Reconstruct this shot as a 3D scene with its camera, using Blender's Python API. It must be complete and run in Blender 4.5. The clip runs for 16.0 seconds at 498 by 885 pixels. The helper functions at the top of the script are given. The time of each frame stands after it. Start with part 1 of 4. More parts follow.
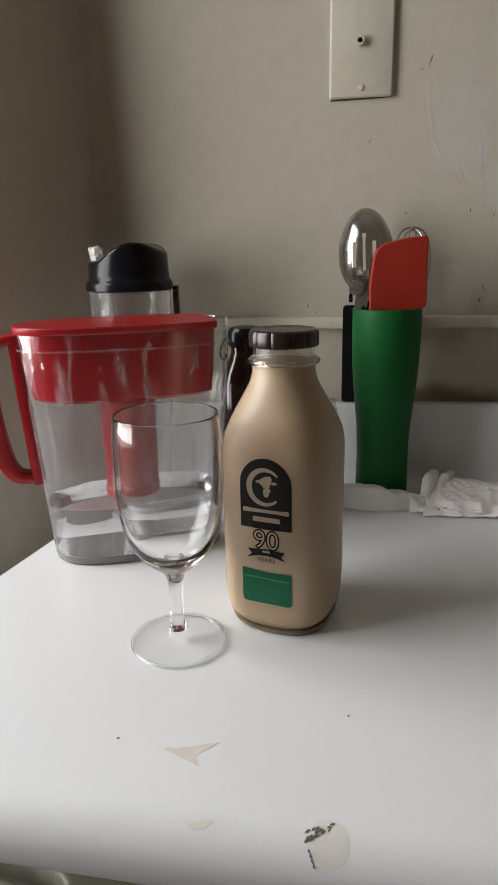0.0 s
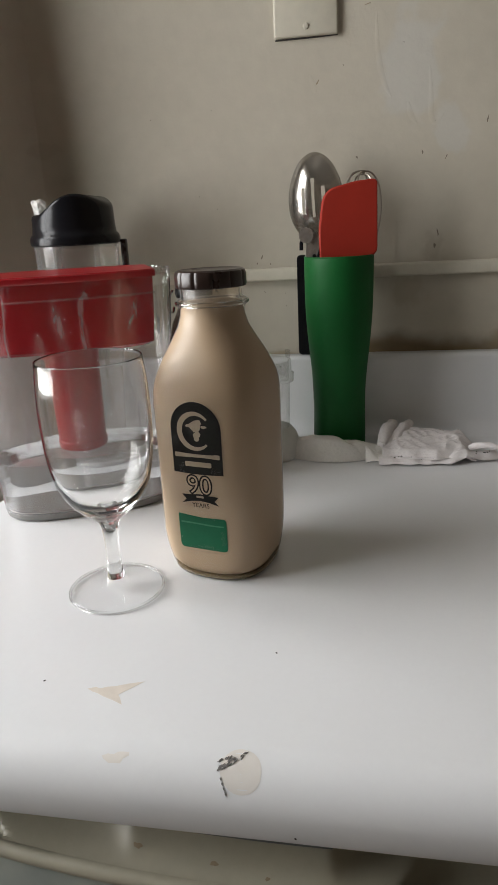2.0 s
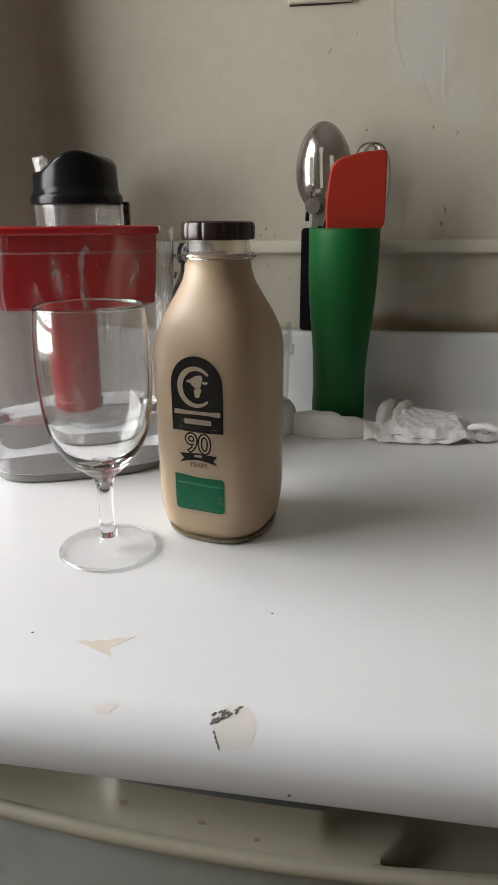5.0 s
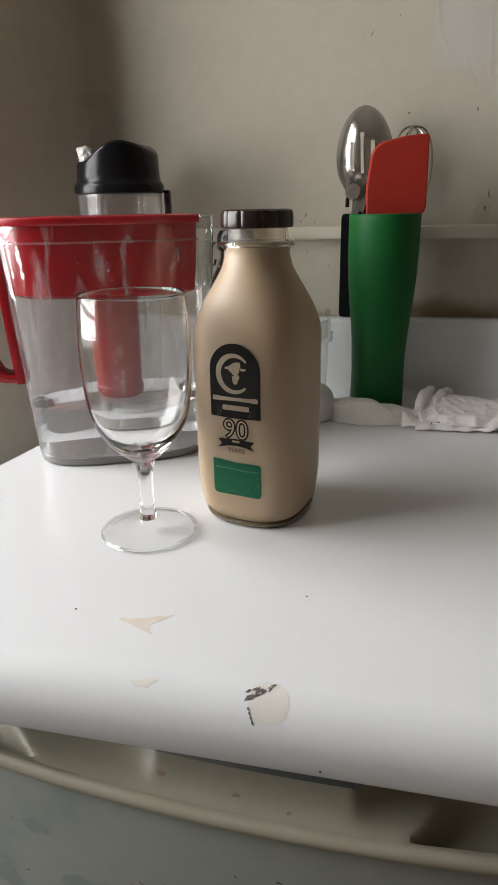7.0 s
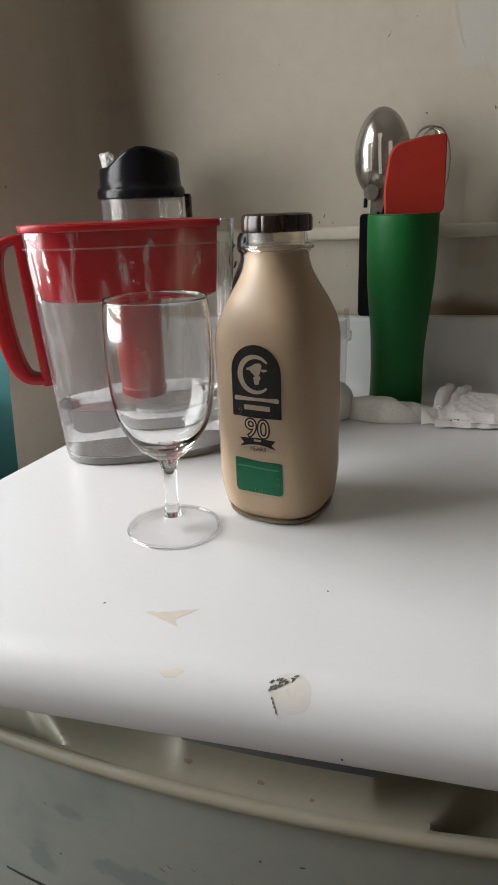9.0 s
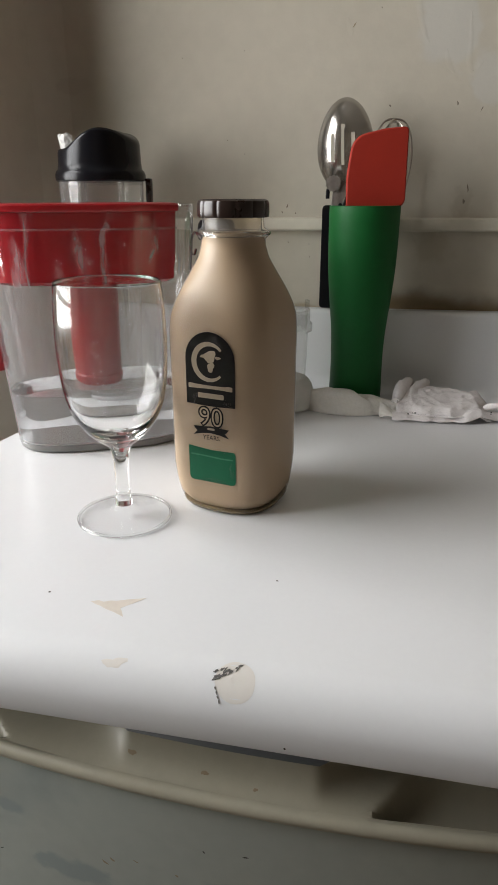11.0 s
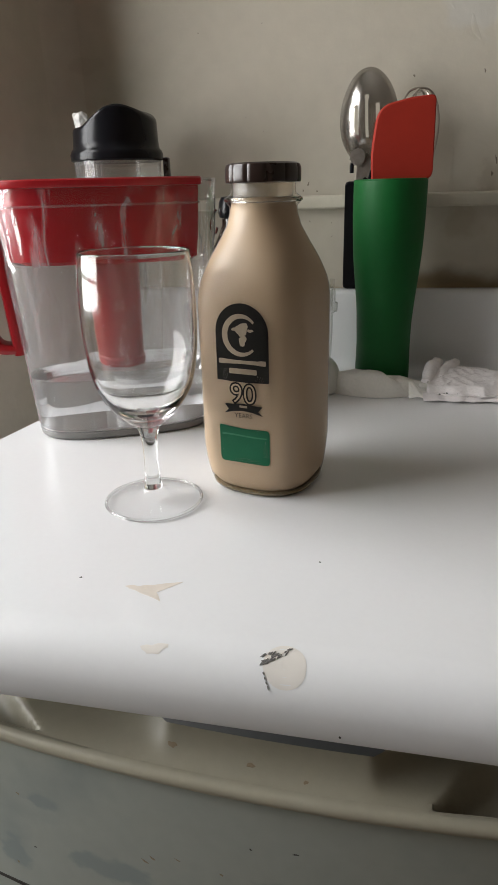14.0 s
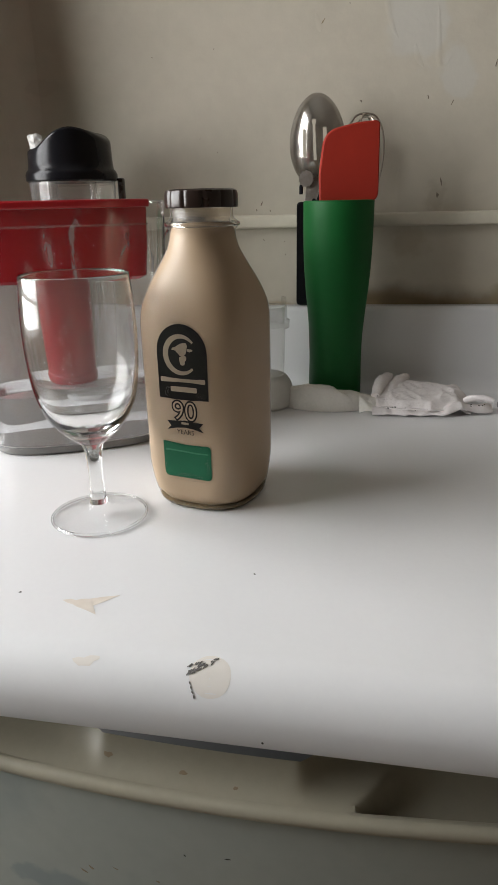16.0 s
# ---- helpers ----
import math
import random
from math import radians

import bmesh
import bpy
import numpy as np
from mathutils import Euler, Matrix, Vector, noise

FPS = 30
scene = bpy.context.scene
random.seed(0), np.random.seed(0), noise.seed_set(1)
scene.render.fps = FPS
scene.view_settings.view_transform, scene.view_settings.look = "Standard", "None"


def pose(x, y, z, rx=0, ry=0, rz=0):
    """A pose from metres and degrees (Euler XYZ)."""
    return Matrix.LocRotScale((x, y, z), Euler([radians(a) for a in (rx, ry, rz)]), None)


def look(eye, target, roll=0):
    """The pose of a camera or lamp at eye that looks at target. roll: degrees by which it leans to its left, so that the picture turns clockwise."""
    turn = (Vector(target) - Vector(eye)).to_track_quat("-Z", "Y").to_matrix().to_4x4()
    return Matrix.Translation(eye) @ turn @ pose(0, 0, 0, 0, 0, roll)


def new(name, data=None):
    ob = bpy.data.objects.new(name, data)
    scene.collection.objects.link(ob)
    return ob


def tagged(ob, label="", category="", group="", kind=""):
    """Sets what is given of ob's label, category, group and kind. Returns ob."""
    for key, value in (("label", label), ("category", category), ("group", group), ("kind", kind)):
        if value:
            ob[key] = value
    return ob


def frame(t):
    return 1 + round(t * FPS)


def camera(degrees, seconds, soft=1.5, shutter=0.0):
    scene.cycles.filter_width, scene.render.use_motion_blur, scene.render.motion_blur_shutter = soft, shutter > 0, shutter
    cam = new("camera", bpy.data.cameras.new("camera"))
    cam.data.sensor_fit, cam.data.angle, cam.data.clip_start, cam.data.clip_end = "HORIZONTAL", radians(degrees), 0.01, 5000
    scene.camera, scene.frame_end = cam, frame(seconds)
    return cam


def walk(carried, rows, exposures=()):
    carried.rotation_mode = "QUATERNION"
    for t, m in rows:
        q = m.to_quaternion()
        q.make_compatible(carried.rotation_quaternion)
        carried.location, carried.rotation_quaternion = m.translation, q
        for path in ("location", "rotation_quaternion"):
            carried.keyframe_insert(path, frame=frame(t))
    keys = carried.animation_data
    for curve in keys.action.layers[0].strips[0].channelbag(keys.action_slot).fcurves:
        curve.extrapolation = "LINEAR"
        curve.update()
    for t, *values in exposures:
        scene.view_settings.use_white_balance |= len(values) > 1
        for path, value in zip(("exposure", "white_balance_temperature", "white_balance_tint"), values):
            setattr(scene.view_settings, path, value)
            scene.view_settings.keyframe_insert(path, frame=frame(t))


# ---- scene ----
cam = camera(42.0, 16.0, 1.2)
PATH = [
    (0, (-0.0091, -0.3479, 1.1888), (-0.2828, 1.5545, 0.6349), -1.29),
    (0.2, (-0.0007, -0.3481, 1.1862), (-0.2554, 1.5586, 0.6451), -1.92),
    (0.5, (0.0109, -0.3460, 1.1833), (-0.2101, 1.5542, 0.5995), -1.83),
    (0.7, (0.0183, -0.3453, 1.1785), (-0.1806, 1.5489, 0.5782), -1.62),
    (1, (0.0308, -0.3462, 1.1755), (-0.1520, 1.5538, 0.5766), -1.74),
    (1.2, (0.0383, -0.3453, 1.1754), (-0.1245, 1.5462, 0.5493), -1.59),
    (1.5, (0.0452, -0.3450, 1.1748), (-0.1319, 1.5457, 0.5450), -2.04),
    (1.7, (0.0422, -0.3449, 1.1709), (-0.1529, 1.5425, 0.5425), -1.80),
    (2, (0.0382, -0.3424, 1.1658), (-0.2290, 1.5352, 0.5301), -2.95),
    (2.2, (0.0321, -0.3468, 1.1673), (-0.2489, 1.5387, 0.5673), -2.73),
    (2.5, (0.0230, -0.3521, 1.1698), (-0.2735, 1.5382, 0.5881), -2.13),
    (2.7, (0.0153, -0.3524, 1.1659), (-0.2627, 1.5299, 0.5559), -1.35),
    (3, (0.0073, -0.3535, 1.1611), (-0.2772, 1.5339, 0.5635), -0.91),
    (3.2, (0.0014, -0.3549, 1.1563), (-0.2970, 1.5245, 0.5512), -0.82),
    (3.5, (-0.0040, -0.3592, 1.1499), (-0.3285, 1.5120, 0.5266), -0.27),
    (3.7, (-0.0013, -0.3593, 1.1457), (-0.3511, 1.5036, 0.5121), -0.69),
    (4, (0.0043, -0.3558, 1.1395), (-0.3484, 1.5095, 0.5122), -0.76),
    (4.2, (0.0094, -0.3507, 1.1375), (-0.3112, 1.5199, 0.5162), -0.48),
    (4.5, (0.0186, -0.3439, 1.1349), (-0.2421, 1.5388, 0.5125), -0.34),
    (4.7, (0.0251, -0.3405, 1.1360), (-0.1997, 1.4829, 0.5187), -0.33),
    (6.8, (0.0341, -0.3481, 1.1454), (-0.2698, 1.4909, 0.4795), -1.15),
    (7, (0.0310, -0.3477, 1.1403), (-0.3188, 1.4984, 0.4532), -1.09),
    (7.2, (0.0275, -0.3499, 1.1367), (-0.3744, 1.4760, 0.4331), -1.27),
    (7.5, (0.0252, -0.3515, 1.1375), (-0.3884, 1.4747, 0.4337), -1.89),
    (7.7, (0.0237, -0.3552, 1.1376), (-0.4168, 1.4633, 0.4388), -2.65),
    (8, (0.0251, -0.3610, 1.1420), (-0.4172, 1.4592, 0.4407), -2.43),
    (8.2, (0.0278, -0.3649, 1.1464), (-0.4196, 1.4592, 0.4561), -2.68),
    (8.5, (0.0289, -0.3675, 1.1518), (-0.4179, 1.4667, 0.4898), -1.69),
    (8.8, (0.0311, -0.3614, 1.1479), (-0.3850, 1.4691, 0.4605), -2.01),
    (9, (0.0318, -0.3585, 1.1449), (-0.3770, 1.4735, 0.4540), -2.10),
    (9.2, (0.0307, -0.3539, 1.1397), (-0.3519, 1.4376, 0.4334), -1.84),
    (11.3, (0.0468, -0.3531, 1.1401), (-0.2277, 1.4273, 0.4534), 0.22),
    (11.5, (0.0507, -0.3490, 1.1389), (-0.1999, 1.4977, 0.4097), -0.03),
    (11.7, (0.0530, -0.3443, 1.1347), (-0.1663, 1.5097, 0.4249), -0.67),
    (12, (0.0535, -0.3400, 1.1281), (-0.1021, 1.5142, 0.3941), -0.04),
    (12.3, (0.0541, -0.3351, 1.1251), (-0.0930, 1.5131, 0.3759), -0.13),
    (12.5, (0.0520, -0.3321, 1.1213), (-0.1196, 1.5197, 0.3846), -0.27),
    (12.7, (0.0451, -0.3319, 1.1212), (-0.1605, 1.5116, 0.3872), -0.44),
    (13, (0.0351, -0.3360, 1.1210), (-0.2400, 1.5037, 0.3890), -0.43),
    (13.3, (0.0283, -0.3392, 1.1196), (-0.2725, 1.4962, 0.3867), -0.62),
    (13.5, (0.0222, -0.3395, 1.1182), (-0.2914, 1.4882, 0.3730), -0.90),
    (13.7, (0.0222, -0.3402, 1.1187), (-0.3012, 1.4840, 0.3708), -1.40),
    (14, (0.0215, -0.3412, 1.1183), (-0.3177, 1.4948, 0.4051), -1.59),
    (14.2, (0.0248, -0.3392, 1.1169), (-0.3230, 1.4845, 0.3800), -2.52),
    (14.5, (0.0261, -0.3370, 1.1148), (-0.3366, 1.4858, 0.3762), -2.78),
    (14.7, (0.0275, -0.3375, 1.1167), (-0.3360, 1.4861, 0.3850), -2.89),
    (15, (0.0281, -0.3409, 1.1189), (-0.3490, 1.4889, 0.4066), -2.63),
    (15.2, (0.0317, -0.3411, 1.1222), (-0.3351, 1.4902, 0.4123), -2.77),
    (15.5, (0.0382, -0.3433, 1.1268), (-0.3084, 1.5000, 0.4329), -2.53),
    (15.8, (0.0445, -0.3469, 1.1256), (-0.2620, 1.5032, 0.4366), -1.81),
    (16, (0.0507, -0.3487, 1.1263), (-0.2279, 1.5101, 0.4402), -1.33),
]
walk(cam, [(t, look(eye, target, roll)) for t, eye, target, roll in PATH], [(0, -0.22), (0.5, -0.22), (1.2, -0.12), (2.5, -0.1), (3.5, 0.0), (7, 0.0), (8.5, -0.06), (11.5, 0.04), (12.5, 0.04), (14, 0.0), (16, 0.0)])

# ---- world and light ----
world = bpy.data.worlds.new("world")
scene.world = world
world.use_nodes = True
wn = world.node_tree.nodes
sky = wn.new("ShaderNodeTexSky")
sky.sky_type, sky.sun_disc, sky.sun_elevation, sky.sun_rotation = "NISHITA", False, radians(35), radians(250)
wn["Background"].inputs[1].default_value = 0.08
world.node_tree.links.new(sky.outputs[0], wn["Background"].inputs[0])


def window_light(name, m, w, h, power, colour):
    lamp = bpy.data.lights.new(name, "AREA")
    lamp.shape, lamp.size, lamp.size_y, lamp.energy, lamp.color = "RECTANGLE", w, h, power, colour
    ob = new(name, lamp)
    ob.matrix_world = m
    return ob


# overcast daylight that enters by the window in the west wall
window_light("window_daylight", look((-1.15, -0.10, 1.50), (-0.2, -0.06, 1.36)), 0.92, 1.24, 42.6, (0.966, 0.972, 0.975))

# ---- materials ----
def mat(name, colour, rough=0.5, metal=0.0, second=None, scale=20.0, mix=0.5, fine=120.0, bump=0.0, bump_scale=200.0, coat=0.0, spec=0.5, sharp=(0.25, 0.75), wear=1.0, grain=0.07):
    """A painted, plastic, cloth or metal surface: two scales of mottling, wear in the gloss and fine relief."""
    m = bpy.data.materials.new(name)
    m.use_nodes = True
    n, l = m.node_tree.nodes, m.node_tree.links
    b = n["Principled BSDF"]
    tc = n.new("ShaderNodeTexCoord")
    big, small = n.new("ShaderNodeTexNoise"), n.new("ShaderNodeTexNoise")
    big.inputs["Scale"].default_value, small.inputs["Scale"].default_value = scale, fine
    big.inputs["Detail"].default_value, small.inputs["Detail"].default_value = 4, 3
    l.new(tc.outputs["Object"], big.inputs["Vector"]), l.new(tc.outputs["Object"], small.inputs["Vector"])
    ramp = n.new("ShaderNodeMapRange")
    ramp.inputs[1].default_value, ramp.inputs[2].default_value, ramp.inputs[4].default_value = sharp[0], sharp[1], mix
    l.new(big.outputs["Fac"], ramp.inputs[0])
    second = second or [c * 0.8 for c in colour]
    mx = n.new("ShaderNodeMix")
    mx.data_type = "RGBA"
    mx.inputs[6].default_value, mx.inputs[7].default_value = (*colour, 1), (*second, 1)
    l.new(ramp.outputs[0], mx.inputs[0])
    hue = n.new("ShaderNodeHueSaturation")
    val = n.new("ShaderNodeMapRange")
    val.inputs[3].default_value, val.inputs[4].default_value = 1 - grain, 1 + grain
    l.new(small.outputs["Fac"], val.inputs[0]), l.new(val.outputs[0], hue.inputs["Value"]), l.new(mx.outputs[2], hue.inputs["Color"])
    l.new(hue.outputs[0], b.inputs["Base Color"])
    rr = n.new("ShaderNodeMapRange")
    rr.inputs[3].default_value, rr.inputs[4].default_value = max(rough - 0.06 * wear, 0.02), min(rough + 0.1 * wear, 1)
    l.new(big.outputs["Fac"], rr.inputs[0]), l.new(rr.outputs[0], b.inputs["Roughness"])
    b.inputs["Metallic"].default_value, b.inputs["Coat Weight"].default_value, b.inputs["Specular IOR Level"].default_value = metal, coat, spec
    if bump:
        bt, bn = n.new("ShaderNodeTexNoise"), n.new("ShaderNodeBump")
        bt.inputs["Scale"].default_value, bt.inputs["Detail"].default_value = bump_scale, 5
        bn.inputs["Strength"].default_value, bn.inputs["Distance"].default_value = bump, 0.002
        l.new(tc.outputs["Object"], bt.inputs["Vector"]), l.new(bt.outputs["Fac"], bn.inputs["Height"]), l.new(bn.outputs[0], b.inputs["Normal"])
    return m


def thin_clear(name, tint, rough=0.03, ior=1.45, haze=0.0, edge=5.0, wave=0.12, wisp=0.0):
    """A thin wall of glass or clear plastic: light goes straight through, the gloss follows Fresnel, a little haze from
    scuffs; wisp draws pale streaks into the haze.
    """
    m = bpy.data.materials.new(name)
    m.use_nodes = True
    n, l = m.node_tree.nodes, m.node_tree.links
    n.remove(n["Principled BSDF"])
    tr, gl, lw, mx = n.new("ShaderNodeBsdfTransparent"), n.new("ShaderNodeBsdfGlossy"), n.new("ShaderNodeLayerWeight"), n.new("ShaderNodeMixShader")
    pw, fr = n.new("ShaderNodeMath"), n.new("ShaderNodeMath")
    pw.operation, fr.operation, lw.inputs[0].default_value = "POWER", "MULTIPLY_ADD", 0.5
    r0 = ((ior - 1) / (ior + 1)) ** 2
    pw.inputs[1].default_value, fr.inputs[1].default_value, fr.inputs[2].default_value = edge, 1 - r0, r0
    l.new(lw.outputs["Facing"], pw.inputs[0]), l.new(pw.outputs[0], fr.inputs[0])
    tr.inputs[0].default_value, gl.inputs["Roughness"].default_value = (*tint, 1), rough
    bt, bn, tc = n.new("ShaderNodeTexNoise"), n.new("ShaderNodeBump"), n.new("ShaderNodeTexCoord")
    bt.inputs["Scale"].default_value, bn.inputs["Strength"].default_value, bn.inputs["Distance"].default_value = 30, wave, 0.002
    l.new(tc.outputs["Object"], bt.inputs["Vector"]), l.new(bt.outputs["Fac"], bn.inputs["Height"]), l.new(bn.outputs[0], gl.inputs["Normal"])
    l.new(fr.outputs[0], mx.inputs[0]), l.new(tr.outputs[0], mx.inputs[1]), l.new(gl.outputs[0], mx.inputs[2])
    last = mx
    if haze:
        df, m2, hz, hr = n.new("ShaderNodeMixShader"), n.new("ShaderNodeMixShader"), n.new("ShaderNodeTexNoise"), n.new("ShaderNodeMapRange")
        for side, kind in enumerate(("Diffuse", "Translucent")):
            scatter = n.new("ShaderNodeBsdf" + kind)
            scatter.inputs[0].default_value = (0.82, 0.82, 0.83, 1)
            l.new(scatter.outputs[0], df.inputs[1 + side])
        hr.inputs[3].default_value = haze * 0.55
        hz.inputs["Scale"].default_value, hz.inputs["Detail"].default_value = 14, 2
        hr.inputs[1].default_value, hr.inputs[2].default_value, hr.inputs[4].default_value = 0.2, 0.8, haze
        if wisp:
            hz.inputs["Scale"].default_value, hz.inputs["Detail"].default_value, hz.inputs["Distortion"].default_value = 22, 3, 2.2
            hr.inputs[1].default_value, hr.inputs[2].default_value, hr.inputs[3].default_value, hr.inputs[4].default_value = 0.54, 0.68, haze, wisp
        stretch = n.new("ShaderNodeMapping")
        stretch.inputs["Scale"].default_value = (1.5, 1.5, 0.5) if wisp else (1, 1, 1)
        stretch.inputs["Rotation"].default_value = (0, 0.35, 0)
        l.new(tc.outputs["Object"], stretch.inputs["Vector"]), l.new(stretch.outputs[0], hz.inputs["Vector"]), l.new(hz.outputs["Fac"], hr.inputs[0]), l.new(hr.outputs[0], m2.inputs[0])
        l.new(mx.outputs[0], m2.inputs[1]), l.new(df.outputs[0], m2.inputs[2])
        last = m2
    l.new(last.outputs[0], n["Material Output"].inputs[0])
    return m


def solid_clear(name, tint, ior, rough=0.0):
    """Glass or water that bends light."""
    m = bpy.data.materials.new(name)
    m.use_nodes = True
    b = m.node_tree.nodes["Principled BSDF"]
    b.inputs["Base Color"].default_value, b.inputs["Transmission Weight"].default_value = (*tint, 1), 1
    b.inputs["IOR"].default_value, b.inputs["Roughness"].default_value = ior, rough
    return m


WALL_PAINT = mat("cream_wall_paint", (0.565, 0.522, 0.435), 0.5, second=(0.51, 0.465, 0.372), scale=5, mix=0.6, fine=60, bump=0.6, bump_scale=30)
# tone of the unseen walls, set by how much light they should bounce
BOUNCE_PAINT = mat("unseen_wall_bounce_paint", (0.46, 0.395, 0.32), 0.6, second=(0.41, 0.35, 0.285), scale=4, fine=50, bump=0.3, bump_scale=40)
TRIM_PAINT = mat("cream_trim_gloss_paint", (0.63, 0.595, 0.495), 0.4, second=(0.53, 0.485, 0.385), scale=14, mix=0.6, bump=0.3, bump_scale=60)
CEILING = mat("white_ceiling_paint", (0.55, 0.53, 0.50), 0.8, scale=3, bump=0.2, bump_scale=80)
TEAL = mat("teal_wall_paint", (0.13, 0.43, 0.46), 0.55, second=(0.11, 0.37, 0.41), scale=5, bump=0.2, bump_scale=60)
FLOOR = mat("brown_vinyl_floor", (0.26, 0.185, 0.125), 0.45, second=(0.19, 0.135, 0.09), scale=8, bump=0.1)
LAMINATE = mat("white_laminate", (0.80, 0.803, 0.81), 0.27, second=(0.775, 0.778, 0.785), scale=6, mix=0.3, fine=260, bump=0.02, bump_scale=300, sharp=(0.0, 1.0), wear=0.0, grain=0.015)
CHIP = mat("beige_laminate_chip", (0.72, 0.66, 0.585), 0.6, second=(0.62, 0.55, 0.47), scale=150, bump=0.3)
FADED = mat("faint_beige_stain", (0.73, 0.69, 0.635), 0.4, second=(0.77, 0.74, 0.70), scale=160, grain=0.03)
DENT = mat("dark_paint_dent", (0.24, 0.20, 0.155), 0.7, second=(0.10, 0.085, 0.065), scale=400)
SCUFF = mat("black_scuff", (0.03, 0.028, 0.025), 0.6, second=(0.08, 0.07, 0.06), scale=300)
GRIME = mat("brown_grime", (0.24, 0.18, 0.11), 0.7, second=(0.38, 0.31, 0.21), scale=60, mix=0.9, fine=200, bump=0.4)
CREAM_PLASTIC = mat("yellowed_cream_plastic", (0.42, 0.395, 0.31), 0.42, second=(0.35, 0.32, 0.235), scale=18, mix=0.6, fine=150, bump=0.06, bump_scale=250)
DOOR_ENAMEL = mat("scuffed_white_enamel", (0.37, 0.395, 0.357), 0.42, second=(0.24, 0.275, 0.265), scale=16, mix=0.75, fine=90, bump=0.05, bump_scale=60, sharp=(0.55, 0.85))
RED = mat("red_plastic", (0.36, 0.008, 0.013), 0.3, second=(0.30, 0.006, 0.010), scale=12, fine=60)
RED_SHELL = mat("red_reservoir_plastic", (0.42, 0.012, 0.020), 0.2, second=(0.34, 0.008, 0.014), scale=18, coat=0.3, bump=0.5, bump_scale=28)
RED_SILICONE = mat("red_silicone", (0.37, 0.018, 0.004), 0.65, second=(0.32, 0.015, 0.004), scale=25, fine=200, bump=0.05)
GREEN = mat("green_plastic", (0.004, 0.112, 0.021), 0.52, second=(0.003, 0.082, 0.015), scale=14, fine=120, bump=0.05, bump_scale=400, spec=0.3)
BLACK = mat("black_plastic", (0.006, 0.006, 0.008), 0.2, second=(0.012, 0.012, 0.014), scale=30, spec=0.22)
AMBER = mat("dark_amber_glass", (0.020, 0.010, 0.006), 0.08, second=(0.03, 0.014, 0.008), scale=20)
BROWN_CAP = mat("dark_brown_plastic_cap", (0.022, 0.012, 0.009), 0.27, second=(0.03, 0.018, 0.014), scale=40)
MILK = mat("coffee_milk", (0.435, 0.32, 0.212), 0.5, second=(0.405, 0.296, 0.195), scale=14, mix=0.6, fine=40, grain=0.02)
INK = mat("black_print", (0.012, 0.010, 0.009), 0.6, second=(0.022, 0.019, 0.016), scale=300, spec=0.15)
PALE_INK = mat("beige_print", (0.36, 0.29, 0.21), 0.6, second=(0.28, 0.22, 0.16), scale=300, spec=0.15)
GREEN_INK = mat("green_print", (0.012, 0.110, 0.052), 0.6, second=(0.011, 0.11, 0.052), scale=200, spec=0.15)
GREEN_PALE = mat("pale_green_print", (0.05, 0.20, 0.11), 0.6, scale=200, spec=0.15)
STEEL = mat("polished_steel", (0.62, 0.60, 0.58), 0.16, 1.0, second=(0.5, 0.47, 0.44), scale=30, bump=0.05, bump_scale=50)
WORN_STEEL = mat("worn_steel", (0.42, 0.39, 0.36), 0.3, 1.0, second=(0.2, 0.16, 0.13), scale=90, mix=0.7, bump=0.3)
SINK_GREY = mat("grey_composite_sink", (0.16, 0.16, 0.16), 0.4, second=(0.13, 0.13, 0.13), scale=40, fine=500, bump=0.1)
RAG = mat("white_cotton_rag", (0.80, 0.76, 0.755), 0.9, second=(0.72, 0.67, 0.66), scale=30, fine=400, bump=0.25, bump_scale=350)
TOWEL = mat("white_paper_towel", (0.82, 0.80, 0.75), 0.95, second=(0.76, 0.73, 0.66), scale=30, fine=300, bump=0.5, bump_scale=250)
WHITE_PLASTIC = mat("white_plastic", (0.74, 0.73, 0.70), 0.35, second=(0.66, 0.64, 0.60), scale=20)
GREY_LIGHT = mat("light_grey_plastic", (0.45, 0.44, 0.43), 0.4, second=(0.40, 0.39, 0.38), scale=20)
GREY_BASE = mat("grey_plastic_base", (0.19, 0.185, 0.175), 0.3, second=(0.14, 0.135, 0.13), scale=40)
PLASTIC_CLEAR = thin_clear("clear_scuffed_plastic", (0.975, 0.98, 0.985), 0.05, 1.5, haze=0.15, edge=2.6, wave=0.5, wisp=0.28)
# its wisps are reflections painted as pale streaks over the red reservoir
PLASTIC_UPPER = thin_clear("clear_plastic_painted_reflections", (0.975, 0.98, 0.985), 0.03, 1.5, haze=0.012, edge=2.6, wave=1.0, wisp=0.40)
JAR_CLEAR = thin_clear("clear_jar_plastic", (0.96, 0.96, 0.95), 0.05, 1.5, haze=0.14)
GLASS_BOWL = solid_clear("blown_glass", (0.99, 0.995, 0.995), 1.42)
GLASS_FOOT = thin_clear("clear_glass_foot", (0.985, 0.99, 0.99), 0.02, 1.45, edge=4.5)
NECK_FILM = thin_clear("milky_film", (0.86, 0.80, 0.70), 0.2, 1.4, haze=0.26)
GLASS_SOLID = solid_clear("solid_glass", (0.97, 0.985, 0.98), 1.45)
BOTTLE_GLASS = thin_clear("bottle_glass", (0.97, 0.96, 0.94), 0.34, 1.4, edge=8.0)
BASE_GLASS = mat("thick_olive_glass", (0.15, 0.115, 0.065), 0.12, second=(0.21, 0.165, 0.10), scale=60, mix=0.8)
WATER = solid_clear("water", (0.97, 0.98, 0.985), 1.33)
WIRE = mat("dull_steel_wire", (0.46, 0.42, 0.36), 0.32, 1.0, second=(0.38, 0.34, 0.29), scale=60)
